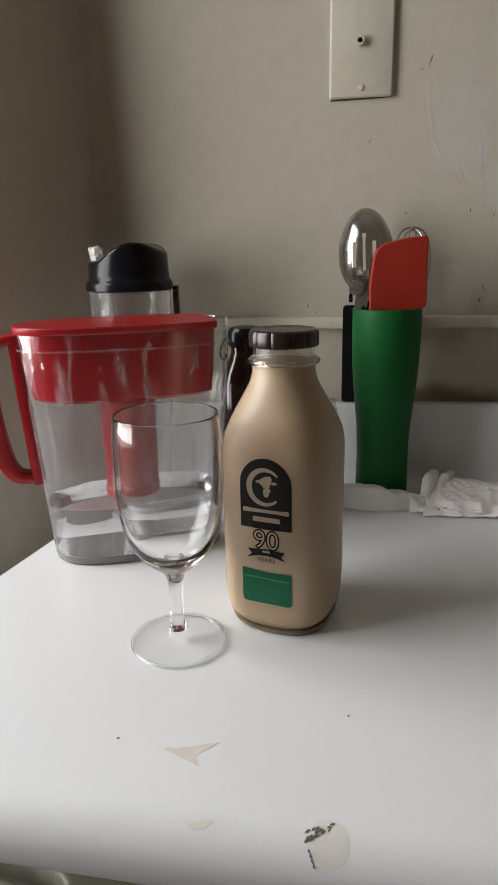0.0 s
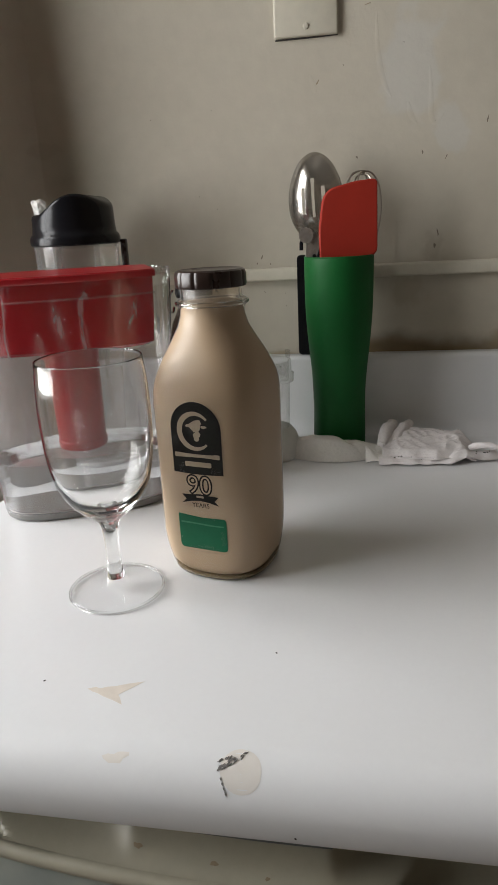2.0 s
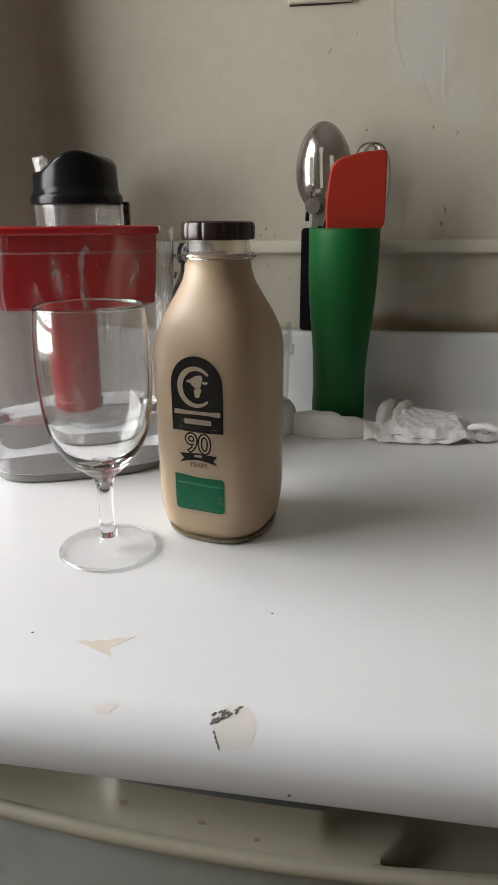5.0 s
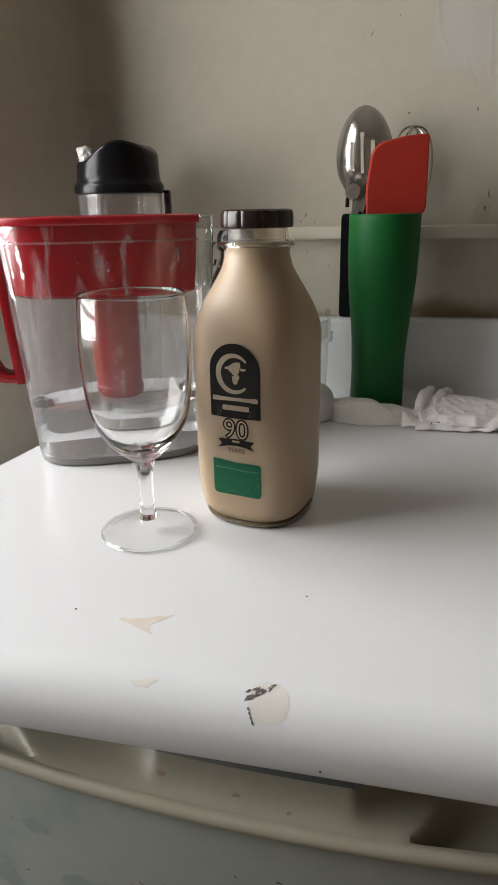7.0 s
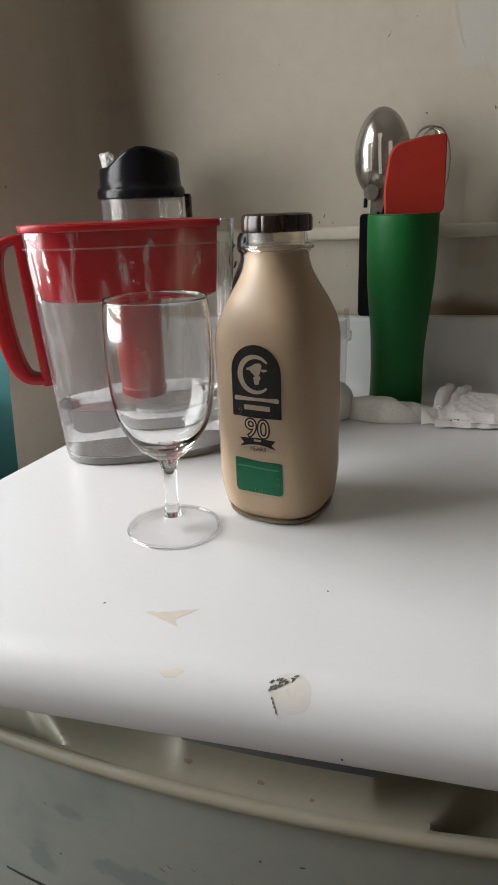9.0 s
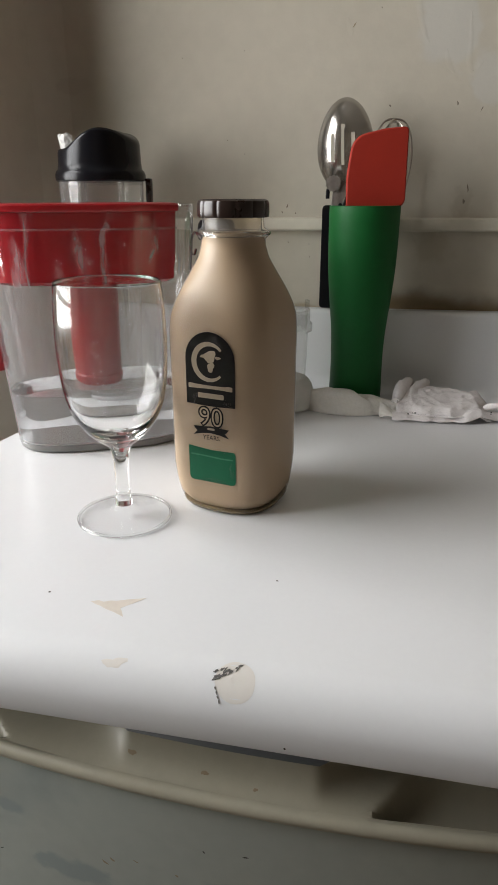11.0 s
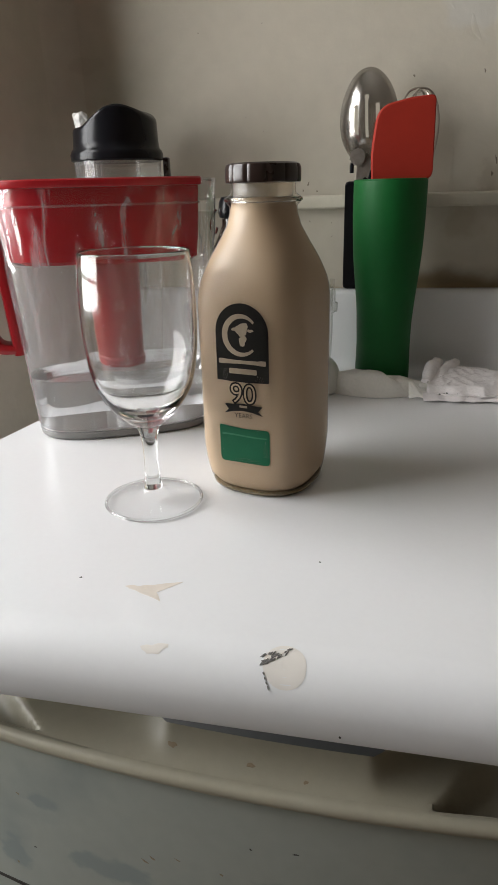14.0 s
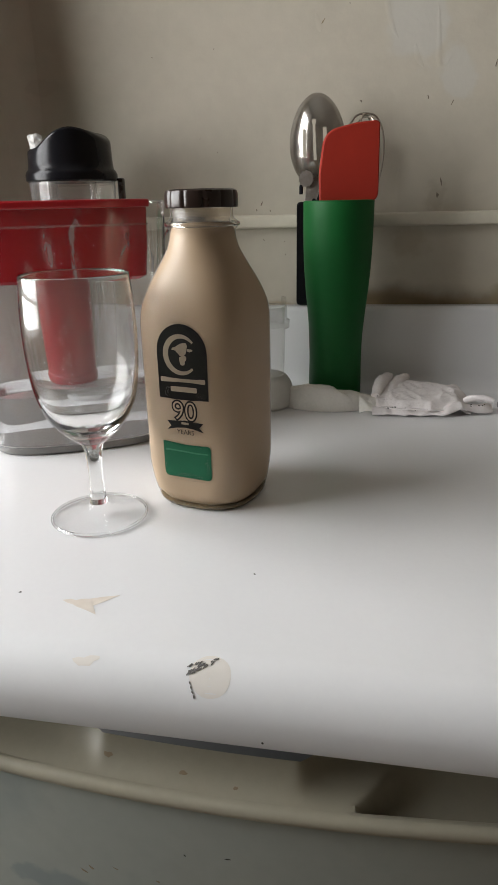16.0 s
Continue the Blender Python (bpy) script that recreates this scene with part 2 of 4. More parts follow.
GREY_SCUFF = mat("grey_black_scuff", (0.17, 0.16, 0.15), 0.6, second=(0.03, 0.028, 0.026), scale=500)


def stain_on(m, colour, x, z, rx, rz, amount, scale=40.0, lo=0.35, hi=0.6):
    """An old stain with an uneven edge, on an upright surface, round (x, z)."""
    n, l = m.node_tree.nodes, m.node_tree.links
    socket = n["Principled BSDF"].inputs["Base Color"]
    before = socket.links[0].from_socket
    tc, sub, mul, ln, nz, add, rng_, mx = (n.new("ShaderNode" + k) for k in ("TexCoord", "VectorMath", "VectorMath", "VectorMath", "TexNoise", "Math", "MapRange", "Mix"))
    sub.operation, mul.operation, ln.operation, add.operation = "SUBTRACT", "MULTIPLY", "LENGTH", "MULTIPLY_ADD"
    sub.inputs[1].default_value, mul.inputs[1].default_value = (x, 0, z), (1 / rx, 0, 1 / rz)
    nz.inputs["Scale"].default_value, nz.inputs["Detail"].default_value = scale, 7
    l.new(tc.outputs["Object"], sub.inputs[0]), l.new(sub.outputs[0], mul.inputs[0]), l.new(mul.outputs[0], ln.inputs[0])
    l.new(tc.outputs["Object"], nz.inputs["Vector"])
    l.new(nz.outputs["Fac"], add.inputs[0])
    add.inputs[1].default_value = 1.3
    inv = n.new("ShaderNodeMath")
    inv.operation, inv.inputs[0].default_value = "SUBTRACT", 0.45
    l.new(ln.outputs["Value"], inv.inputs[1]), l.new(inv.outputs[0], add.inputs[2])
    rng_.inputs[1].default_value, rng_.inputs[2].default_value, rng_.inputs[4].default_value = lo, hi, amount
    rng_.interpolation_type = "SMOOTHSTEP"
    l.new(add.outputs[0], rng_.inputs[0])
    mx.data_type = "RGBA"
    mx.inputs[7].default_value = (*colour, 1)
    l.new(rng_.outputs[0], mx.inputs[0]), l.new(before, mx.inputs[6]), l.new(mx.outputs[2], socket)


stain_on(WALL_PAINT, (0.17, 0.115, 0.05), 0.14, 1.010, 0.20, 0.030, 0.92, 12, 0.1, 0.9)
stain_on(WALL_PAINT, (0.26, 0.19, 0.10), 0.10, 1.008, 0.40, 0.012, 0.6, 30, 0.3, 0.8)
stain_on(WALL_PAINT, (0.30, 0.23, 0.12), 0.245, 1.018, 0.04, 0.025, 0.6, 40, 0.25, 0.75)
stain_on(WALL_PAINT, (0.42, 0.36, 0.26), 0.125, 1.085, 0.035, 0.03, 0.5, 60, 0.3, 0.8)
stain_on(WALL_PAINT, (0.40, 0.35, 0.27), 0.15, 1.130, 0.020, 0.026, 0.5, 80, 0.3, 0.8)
stain_on(WALL_PAINT, (0.565, 0.545, 0.49), 0.120, 1.318, 0.05, 0.085, 0.8, 25)
stain_on(WALL_PAINT, (0.565, 0.545, 0.49), 0.165, 1.255, 0.03, 0.04, 0.7, 35)
stain_on(WALL_PAINT, (0.47, 0.42, 0.34), -0.30, 1.26, 0.03, 0.014, 0.5, 60)
for sx, sz, sa, sb in ((-0.12, 0.735, 0.06, 0.02), (-0.05, 0.700, 0.07, 0.02), (-0.17, 0.775, 0.03, 0.014), (0.06, 0.72, 0.05, 0.02), (-0.19, 0.72, 0.02, 0.03), (-0.02, 0.755, 0.03, 0.012)):
    stain_on(DOOR_ENAMEL, (0.25, 0.29, 0.285), sx - 0.15, sz, sa, sb, 0.8, 55, 0.5, 0.8)


# ---- mesh helpers ----
def mesh_of(bm, name, material, smooth=True, angle=35):
    bmesh.ops.recalc_face_normals(bm, faces=bm.faces)
    me = bpy.data.meshes.new(name)
    for f in bm.faces:
        f.smooth = smooth and len(f.verts) < 9
    if smooth:
        for e in bm.edges:
            if len(e.link_faces) == 2 and e.calc_face_angle(0) > radians(angle):
                e.smooth = False
    bm.to_mesh(me)
    bm.free()
    me.materials.append(material)
    return me


def part(name, bm, material, parent=None, label="", smooth=True, angle=35):
    """Links a bmesh as one mesh object, under a thing or a part if one is given."""
    ob = new(name, mesh_of(bm, name, material, smooth, angle))
    if parent:
        ob.parent = parent
    if label:
        ob["label"] = label
    return ob


def thing(name, place, label, category, group="", kind="", turn=0.0):
    ob = new(name)
    ob.empty_display_size = 0.02
    ob.matrix_world = pose(*place, 0, 0, turn)
    return tagged(ob, label, category, group, kind)


def box(x0, x1, y0, y1, z0, z1, bevel=0.0, seg=2):
    bm = bmesh.new()
    bmesh.ops.create_cube(bm, size=1)
    for v in bm.verts:
        v.co = Vector(((x0 + x1) / 2 + v.co.x * (x1 - x0), (y0 + y1) / 2 + v.co.y * (y1 - y0), (z0 + z1) / 2 + v.co.z * (z1 - z0)))
    if bevel:
        bmesh.ops.bevel(bm, geom=bm.edges[:], offset=bevel, segments=seg, affect="EDGES", profile=0.5)
    return bm


def rings(loops, closed_u=True, cap0=True, cap1=True, bm=None):
    """Skins a list of loops of points."""
    bm = bm or bmesh.new()
    vs = [[bm.verts.new(p) for p in loop] for loop in loops]
    n = len(vs[0])
    for a, b in zip(vs, vs[1:]):
        for i in range(n if closed_u else n - 1):
            j = (i + 1) % n
            bm.faces.new((a[i], a[j], b[j], b[i]))
    if cap0:
        bm.faces.new(vs[0][::-1])
    if cap1:
        bm.faces.new(vs[-1])
    return bm


def lathe(profile, seg=64, cap0=True, cap1=True):
    return rings([[(r * math.cos(2 * math.pi * i / seg), r * math.sin(2 * math.pi * i / seg), z) for i in range(seg)] for r, z in profile], True, cap0, cap1)


def smooth_curve(points, steps=8, closed=False):
    """Points along a Catmull-Rom curve."""
    p = [Vector(q) for q in points]
    out, n = [], len(p)
    for i in range(n if closed else n - 1):
        a, b, c, d = (p[(i - 1) % n], p[i], p[(i + 1) % n], p[(i + 2) % n]) if closed else (p[max(i - 1, 0)], p[i], p[i + 1], p[min(i + 2, n - 1)])
        for k in range(steps):
            t = k / steps
            out.append(0.5 * (2 * b + (c - a) * t + (2 * a - 5 * b + 4 * c - d) * t * t + (3 * b - a - 3 * c + d) * t ** 3))
    if not closed:
        out.append(p[-1])
    return out


def tube(points, rx, ry=None, seg=12, up=(0, 1, 0), closed=False, power=2.0):
    """A rod with an elliptic or boxy section along a line of points; rx and ry may be functions of the way along."""
    ry = ry or rx
    pts = [Vector(p) for p in points]
    loops, n = [], len(pts)
    for i, p in enumerate(pts):
        t = ((pts[(i + 1) % n] - pts[i - 1]) if closed else (pts[min(i + 1, n - 1)] - pts[max(i - 1, 0)])).normalized()
        side = t.cross(Vector(up)).normalized()
        other = side.cross(t)
        a, b = (f(i / (n - 1)) if callable(f) else f for f in (rx, ry))
        loop = []
        for k in range(seg):
            c, s = math.cos(2 * math.pi * k / seg), math.sin(2 * math.pi * k / seg)
            loop.append(p + side * a * math.copysign(abs(c) ** (2 / power), c) + other * b * math.copysign(abs(s) ** (2 / power), s))
        loops.append(loop)
    if closed:
        loops.append(loops[0])
        bm = rings(loops, True, False, False)
        bmesh.ops.remove_doubles(bm, verts=bm.verts, dist=1e-7)
        return bm
    return rings(loops)


def join(*bms):
    out = bmesh.new()
    for b in bms:
        me = bpy.data.meshes.new("piece")
        b.to_mesh(me)
        b.free()
        out.from_mesh(me)
        bpy.data.meshes.remove(me)
    return out


def moved(bm, m):
    bmesh.ops.transform(bm, matrix=m, verts=bm.verts)
    return bm


def plate(outline, thick, m=None, bevel=0.0):
    """A flat plate: an outline in x and z, thick along y."""
    n = len(outline)
    cx, cz = sum(p[0] for p in outline) / n, sum(p[1] for p in outline) / n

    def ring(inset, y):
        out = []
        for x, z in outline:
            d = math.hypot(x - cx, z - cz)
            out.append((x - (x - cx) / d * inset, y, z - (z - cz) / d * inset))
        return out

    h = thick / 2
    bm = rings([ring(bevel, -h), ring(bevel * 0.3, -h + bevel * 0.3), ring(0, -h + bevel), ring(0, h - bevel), ring(bevel * 0.3, h - bevel * 0.3), ring(bevel, h)])
    return moved(bm, m) if m else bm


def rounded(points, r, steps=5):
    """An outline with its corners rounded."""
    out, n = [], len(points)
    for i in range(n):
        a, b, c = (Vector(points[j % n]) for j in (i - 1, i, i + 1))
        rr = r[i] if isinstance(r, (list, tuple)) else r
        p, q = b + (a - b).normalized() * rr, b + (c - b).normalized() * rr
        for k in range(steps + 1):
            t = k / steps
            out.append(tuple((1 - t) ** 2 * p + 2 * t * (1 - t) * b + t * t * q))
    return out


def blob(cx, cy, rx, ry, seed, seg=18, rough=0.25, turn=0.0):
    """An uneven round outline."""
    rng = random.Random(seed)
    ph = [rng.uniform(0, 6.28) for _ in range(4)]
    out = []
    for i in range(seg):
        a = 2 * math.pi * i / seg
        k = 1 + rough * (math.sin(2 * a + ph[0]) * 0.5 + math.sin(3 * a + ph[1]) * 0.4 + math.sin(5 * a + ph[2]) * 0.3)
        x, y = rx * k * math.cos(a), ry * k * math.sin(a)
        out.append((cx + x * math.cos(turn) - y * math.sin(turn), cy + x * math.sin(turn) + y * math.cos(turn)))
    return out


def film(outline, place, thick=0.0003, flat=False, skirt=True):
    """A thin skin of paint or dirt: outline points, and a function that lays (u, v, height) on a surface."""
    n = len(outline)
    cu, cv = sum(p[0] for p in outline) / n, sum(p[1] for p in outline) / n
    bm = bmesh.new()
    if flat:
        a, b = ([bm.verts.new(place(u, v, h)) for u, v in outline] for h in (0.00002, thick))
        for i in range(n):
            bm.faces.new((a[i], a[(i + 1) % n], b[(i + 1) % n], b[i]))
        bm.faces.new(b)
        return bm
    loops = []
    for k, h in ((1.0, 0.00005 if skirt else thick), (0.96, thick), (0.6, thick), (0.25, thick)):
        loops.append([bm.verts.new(place(cu + (u - cu) * k, cv + (v - cv) * k, h)) for u, v in outline])
    for a, b in zip(loops, loops[1:]):
        for i in range(n):
            bm.faces.new((a[i], a[(i + 1) % n], b[(i + 1) % n], b[i]))
    bm.faces.new(loops[-1])
    return bm


# ---- room ----
TOP = 0.91
WALL_Y = 0.462
CORNER = Vector((-0.335, WALL_Y))
EDGE = Vector((-0.398, 0.290))


def structure(name, bm, material, label, category):
    return tagged(part(name, bm, material, None, "", True, 20), label, category, kind="structure")


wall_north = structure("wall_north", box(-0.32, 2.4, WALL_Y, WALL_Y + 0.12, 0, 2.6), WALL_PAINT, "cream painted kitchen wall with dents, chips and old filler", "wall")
n = (EDGE - CORNER).normalized()


def stub(z):
    """The wall return's outline at a height; its free edge leans a little."""
    edge = EDGE - n * 0.075 * (z - 0.87)
    return [(p.x, p.y, z) for p in (CORNER - n * 0.03, edge, edge + Vector((-0.012, 0.10)), CORNER + Vector((0.0, 0.13)))]


wall_stub = structure("wall_stub", rings([stub(0.0), stub(2.6)]), WALL_PAINT, "short cream painted wall return beside the counter", "wall")
cove = []
for k in range(11):
    a, b = CORNER + Vector((0.035, 0.001)), CORNER + n * 0.035 + Vector((-0.001, 0))
    t = k / 10
    cove.append((1 - t) ** 2 * a + 2 * t * (1 - t) * CORNER + t * t * b)
cove.append(CORNER + Vector((-0.02, 0.02)))
structure("wall_cove", rings([[(p.x, p.y, z) for p in cove] for z in (0.0, 2.6)]), WALL_PAINT, "rounded plaster corner between two cream walls", "wall")
XW, XE, YS, YN = -1.0, 2.4, -2.5, 0.85
structure("wall_teal", box(XW - 0.12, -0.32, YN, YN + 0.12, 0, 2.6), TEAL, "teal painted wall beyond the wall return", "wall")
# unseen walls, floor and ceiling, added to close the room and tune bounced light
structure("wall_south", box(XW - 0.12, XE, YS - 0.12, YS, 0, 2.6), BOUNCE_PAINT, "unseen plain wall, added and toned for bounced light", "wall")
structure("wall_east", box(XE, XE + 0.12, YS, WALL_Y, 0, 2.6), BOUNCE_PAINT, "unseen plain wall, added and toned for bounced light", "wall")
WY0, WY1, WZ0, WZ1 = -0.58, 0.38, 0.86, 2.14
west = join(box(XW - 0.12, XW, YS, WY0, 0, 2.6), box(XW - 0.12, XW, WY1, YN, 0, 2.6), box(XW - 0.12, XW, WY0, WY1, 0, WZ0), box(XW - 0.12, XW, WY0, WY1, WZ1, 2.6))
structure("wall_west", west, BOUNCE_PAINT, "unseen wall with a window opening, toned for bounced light", "wall")
structure("floor", box(XW - 0.12, XE + 0.12, YS, YN, -0.1, 0.0), FLOOR, "brown vinyl kitchen floor", "floor")
structure("ceiling", box(XW - 0.12, XE + 0.12, YS, YN, 2.6, 2.7), CEILING, "white painted ceiling", "ceiling")
window = tagged(new("window_1"), "white framed window that lets in overcast daylight", "window", kind="structure")
for y0, y1, z0, z1 in ((WY0, WY0 + 0.05, WZ0, WZ1), (WY1 - 0.05, WY1, WZ0, WZ1), (WY0 + 0.05, WY1 - 0.05, WZ0, WZ0 + 0.05), (WY0 + 0.05, WY1 - 0.05, WZ1 - 0.05, WZ1), (WY0 + 0.05, WY1 - 0.05, 1.56, 1.60)):
    part("window_frame", box(XW - 0.08, XW - 0.04, y0, y1, z0, z1, 0.004), TRIM_PAINT, window)

blind = thing("window_blind", (XW - 0.02, (WY0 + WY1) / 2, WZ0), "white louvred blind with broad open slats in the window", "blind")
part("head_rail", box(-0.02, 0.012, -0.475, 0.475, 1.238, 1.273, 0.004), WHITE_PLASTIC, blind)
slat = mesh_of(moved(box(-0.026, 0.026, -0.47, 0.47, -0.0012, 0.0012), pose(0, 0, 0, 0, 26, 0)), "slat", WHITE_PLASTIC, False)
for k in range(9):
    ob = new("slat", slat)
    ob.parent, ob.location = blind, (0, 0, 0.06 + 0.135 * k)

# wall trim, a painted ledge strip
structure("trim", box(-0.33, 2.4, WALL_Y - 0.010, WALL_Y, 1.1005, 1.1155, 0.0035, 3), TRIM_PAINT, "cream painted wooden ledge strip on the wall", "trim")


def on_wall(x, z, h):
    return (x, WALL_Y - h, z)


# old filler, dents and chipped paint on the wall
MARKS = ((0.063, 1.232, 1.6, 1.7, 0), (0.135, 1.233, 1.0, 3.2, 0.1), (0.161, 1.227, 0.9, 3.0, -0.5), (0.203, 1.262, 1.0, 5.0, -0.1), (0.236, 1.181, 0.9, 0.9, 0),
         (-0.049, 1.128, 1.0, 4.0, -0.4), (-0.055, 1.121, 1.2, 1.5, 0.3), (-0.039, 1.120, 1.0, 1.6, 0), (0.155, 1.147, 1.2, 5.5, 0.15), (0.152, 1.133, 2.0, 3.5, 0.4),
         (-0.047, 1.087, 0.8, 1.5, 0.4), (-0.022, 1.085, 0.7, 0.8, 0), (-0.021, 1.070, 0.7, 1.1, 0), (0.048, 1.325, 0.9, 0.9, 0), (-0.100, 1.290, 0.7, 0.7, 0),
         (0.083, 1.388, 1.0, 8.0, -0.25), (0.074, 1.380, 4.5, 0.6, 0.2), (0.020, 1.310, 1.0, 4.0, -0.5), (0.112, 1.342, 0.7, 0.7, 0), (0.222, 1.330, 0.8, 0.8, 0),
         (-0.171, 1.285, 0.7, 0.7, 0), (0.226, 1.296, 2.4, 0.7, 0.5), (-0.12, 1.20, 0.6, 0.6, 0), (-0.10, 1.185, 0.5, 0.8, 0), (0.20, 1.40, 0.9, 1.0, 0))
for k, (x, z, rx, rz, turn) in enumerate(MARKS):
    part("paint_chip", film(blob(x, z, rx / 1500, rz / 1350, 40 + k, 12, 0.5, turn), on_wall, 0.0002), DENT if k not in (16, 17, 21) else GRIME, wall_north)

# curled edges of old paint round the filler
for line in (((0.083, 1.372), (0.084, 1.345), (0.088, 1.318), (0.094, 1.300), (0.100, 1.290)), ((0.140, 1.318), (0.142, 1.292), (0.143, 1.270), (0.148, 1.262), (0.157, 1.272)), ((0.118, 1.285), (0.121, 1.272), (0.128, 1.262)),
             ((0.108, 1.162), (0.107, 1.145), (0.108, 1.124)), ((0.112, 1.163), (0.130, 1.166), (0.148, 1.158)), ((0.012, 1.318), (0.016, 1.306), (0.018, 1.300)), ((0.098, 1.098), (0.104, 1.090), (0.112, 1.094))):
    ridge = tube(smooth_curve([(x, WALL_Y - 0.0001, z) for x, z in line], 5), lambda t: 0.0005 + 0.0026 * math.sin(math.pi * t), lambda t: 0.00007 + 0.00004 * math.sin(math.pi * t), 8)
    part("paint_ridge", ridge, WALL_PAINT, wall_north)
part("paint_chip", film(blob(0, 0, 0.0009, 0.0013, 77, 10, 0.4), lambda u, v, h: (CORNER.x + n.x * (0.140 + u) + 0.94 * h, CORNER.y + n.y * (0.140 + u) - 0.344 * h, 1.171 + v), 0.0003), DENT, wall_stub)

# wall plate for a coaxial socket, painted over
plate_thing = thing("wall_plate", (0.0085, WALL_Y, 1.411), "cream wall plate painted over, with a coaxial socket", "wall plate")
body = box(-0.0345, 0.0345, -0.0055, 0.0, -0.057, 0.057, 0.0025, 3)
part("cover", body, TRIM_PAINT, plate_thing)
part("socket", moved(lathe([(0.0048, 0), (0.0048, 0.006), (0.0028, 0.006), (0.0028, 0.001)], 20), pose(-0.002, -0.005, -0.002, 90, 0, 0)), TRIM_PAINT, plate_thing, "threaded socket collar")
part("socket_hole", moved(lathe([(0.0026, 0), (0.0026, 0.0006)], 16), pose(-0.002, -0.0063, -0.002, 90, 0, 0)), BLACK, plate_thing, "dark socket hole")
for z in (-0.0475, 0.0475):
    part("screw", moved(lathe([(0.0034, 0), (0.0030, 0.0012), (0.0018, 0.0016)], 16), pose(0.0, -0.0054, z, 90, 0, 0)), TRIM_PAINT, plate_thing)
# dark strip painted in for the shadow in the cracked gap under the plate
part("gap_shade", film([(-0.0335, -0.0585), (-0.012, -0.0584), (0.012, -0.0581), (0.0335, -0.0572), (0.034, -0.0562), (0.0, -0.0568), (-0.0335, -0.0573)], lambda u, v, h: (u, -h, v), 0.0012), SCUFF, plate_thing, "dark strip painted for the shadow in the cracked paint line")

# ---- countertop ----
def front_y(x):
    return -0.1015 - 0.038 * x


def end_x(y):
    return -0.300 + 0.19 * (y - 0.238)


PROFILE = [(0.06, 0.874), (0.02, 0.872), (0.004, 0.872), (0.001, 0.8735), (0.0, 0.877)]
for k in range(1, 13):
    a = math.pi / 2 * k / 12
    PROFILE.append((0.026 * (1 - math.cos(a)), 0.884 + 0.026 * math.sin(a)))
FRONT = len(PROFILE)


def countertop():
    xs = [None] + [(-0.2 + 0.05 * k) for k in range(36)]
    loops = []
    back = []
    for k in range(1, 9):
        a = math.pi / 2 * k / 8
        back.append((WALL_Y - 0.018 - 0.022 + 0.022 * math.sin(a), TOP + 0.022 * (1 - math.cos(a))))
    for k in range(0, 7):
        a = math.pi / 2 * k / 6
        back.append((WALL_Y - 0.018 + 0.006 * (1 - math.cos(a)), 1.0045 + 0.006 * math.sin(a)))
    back += [(WALL_Y - 0.001, 1.0105), (WALL_Y - 0.001, 0.874)]
    for x in xs:
        row = []
        for d, z in PROFILE:
            px = x if x is not None else end_x(-0.1 + d)
            row.append((px, front_y(px) + d, z))
        for y in (0.0, 0.1, 0.2, 0.3, 0.4):
            row.append((x if x is not None else end_x(y), y, TOP))
        for y, z in back:
            row.append((x if x is not None else end_x(y), y, z))
        loops.append(row)
    return rings(loops, True, True, True)


def cut(ob, cutter):
    """Takes the cutter's shape out of ob's mesh."""
    tool = new("cutter", mesh_of(cutter, "cutter", LAMINATE, False))
    mod = ob.modifiers.new("cut", "BOOLEAN")
    mod.object, mod.operation, mod.solver = tool, "DIFFERENCE", "EXACT"
    me = bpy.data.meshes.new_from_object(ob.evaluated_get(bpy.context.evaluated_depsgraph_get()))
    ob.modifiers.clear()
    ob.data = me
    bpy.data.objects.remove(tool)


counter = part("countertop", countertop(), LAMINATE, None, "", True, 30)
tagged(counter, "white laminate countertop with rolled front edge and coved backsplash", "countertop")
SINK = (0.222, 0.78, -0.03, 0.398)
cut(counter, box(SINK[0] + 0.022, SINK[1] - 0.02, SINK[2] + 0.02, SINK[3] - 0.02, 0.80, 0.95))


def on_counter(u, v, h):
    """u along the counter, v from the front edge up its face, round the roll and then along the top."""
    roll = 0.026 * math.pi / 2
    y0 = front_y(u)
    if v < 0.007:
        return (u, y0 - h, 0.877 + v)
    if v < 0.007 + roll:
        a = (v - 0.007) / 0.026
        r = 0.026 + h
        return (u, y0 + 0.026 - r * math.cos(a), 0.884 + r * math.sin(a))
    return (u, y0 + 0.026 + v - 0.007 - roll, TOP + h)


def stain(name, outline, material, label="", thick=0.0003, flat=False):
    return part(name, film(outline, on_counter, thick, flat), material, counter, label)


def top_v(x, y):
    return y - front_y(x) - 0.026 + 0.007 + 0.026 * math.pi / 2


chip = [(-0.1089, -0.0402), (-0.1050, -0.0425), (-0.1015, -0.0436), (-0.0975, -0.0460), (-0.0905, -0.0488), (-0.0842, -0.0520), (-0.0868, -0.0470), (-0.0888, -0.0440), (-0.0830, -0.0385), (-0.0765, -0.0318), (-0.0860, -0.0345), (-0.0930, -0.0372), (-0.0975, -0.0378), (-0.1010, -0.0395), (-0.1045, -0.0385)]
stain("laminate_chip", [(x, top_v(x, y)) for x, y in chip], CHIP, "beige chip in the laminate", 0.00015, True)
stain("worn_spot", blob(-0.0105, 0.0325, 0.0108, 0.0108, 5, 40, 0.03), FADED, "round beige worn spot", 0.00006)
rng = random.Random(11)
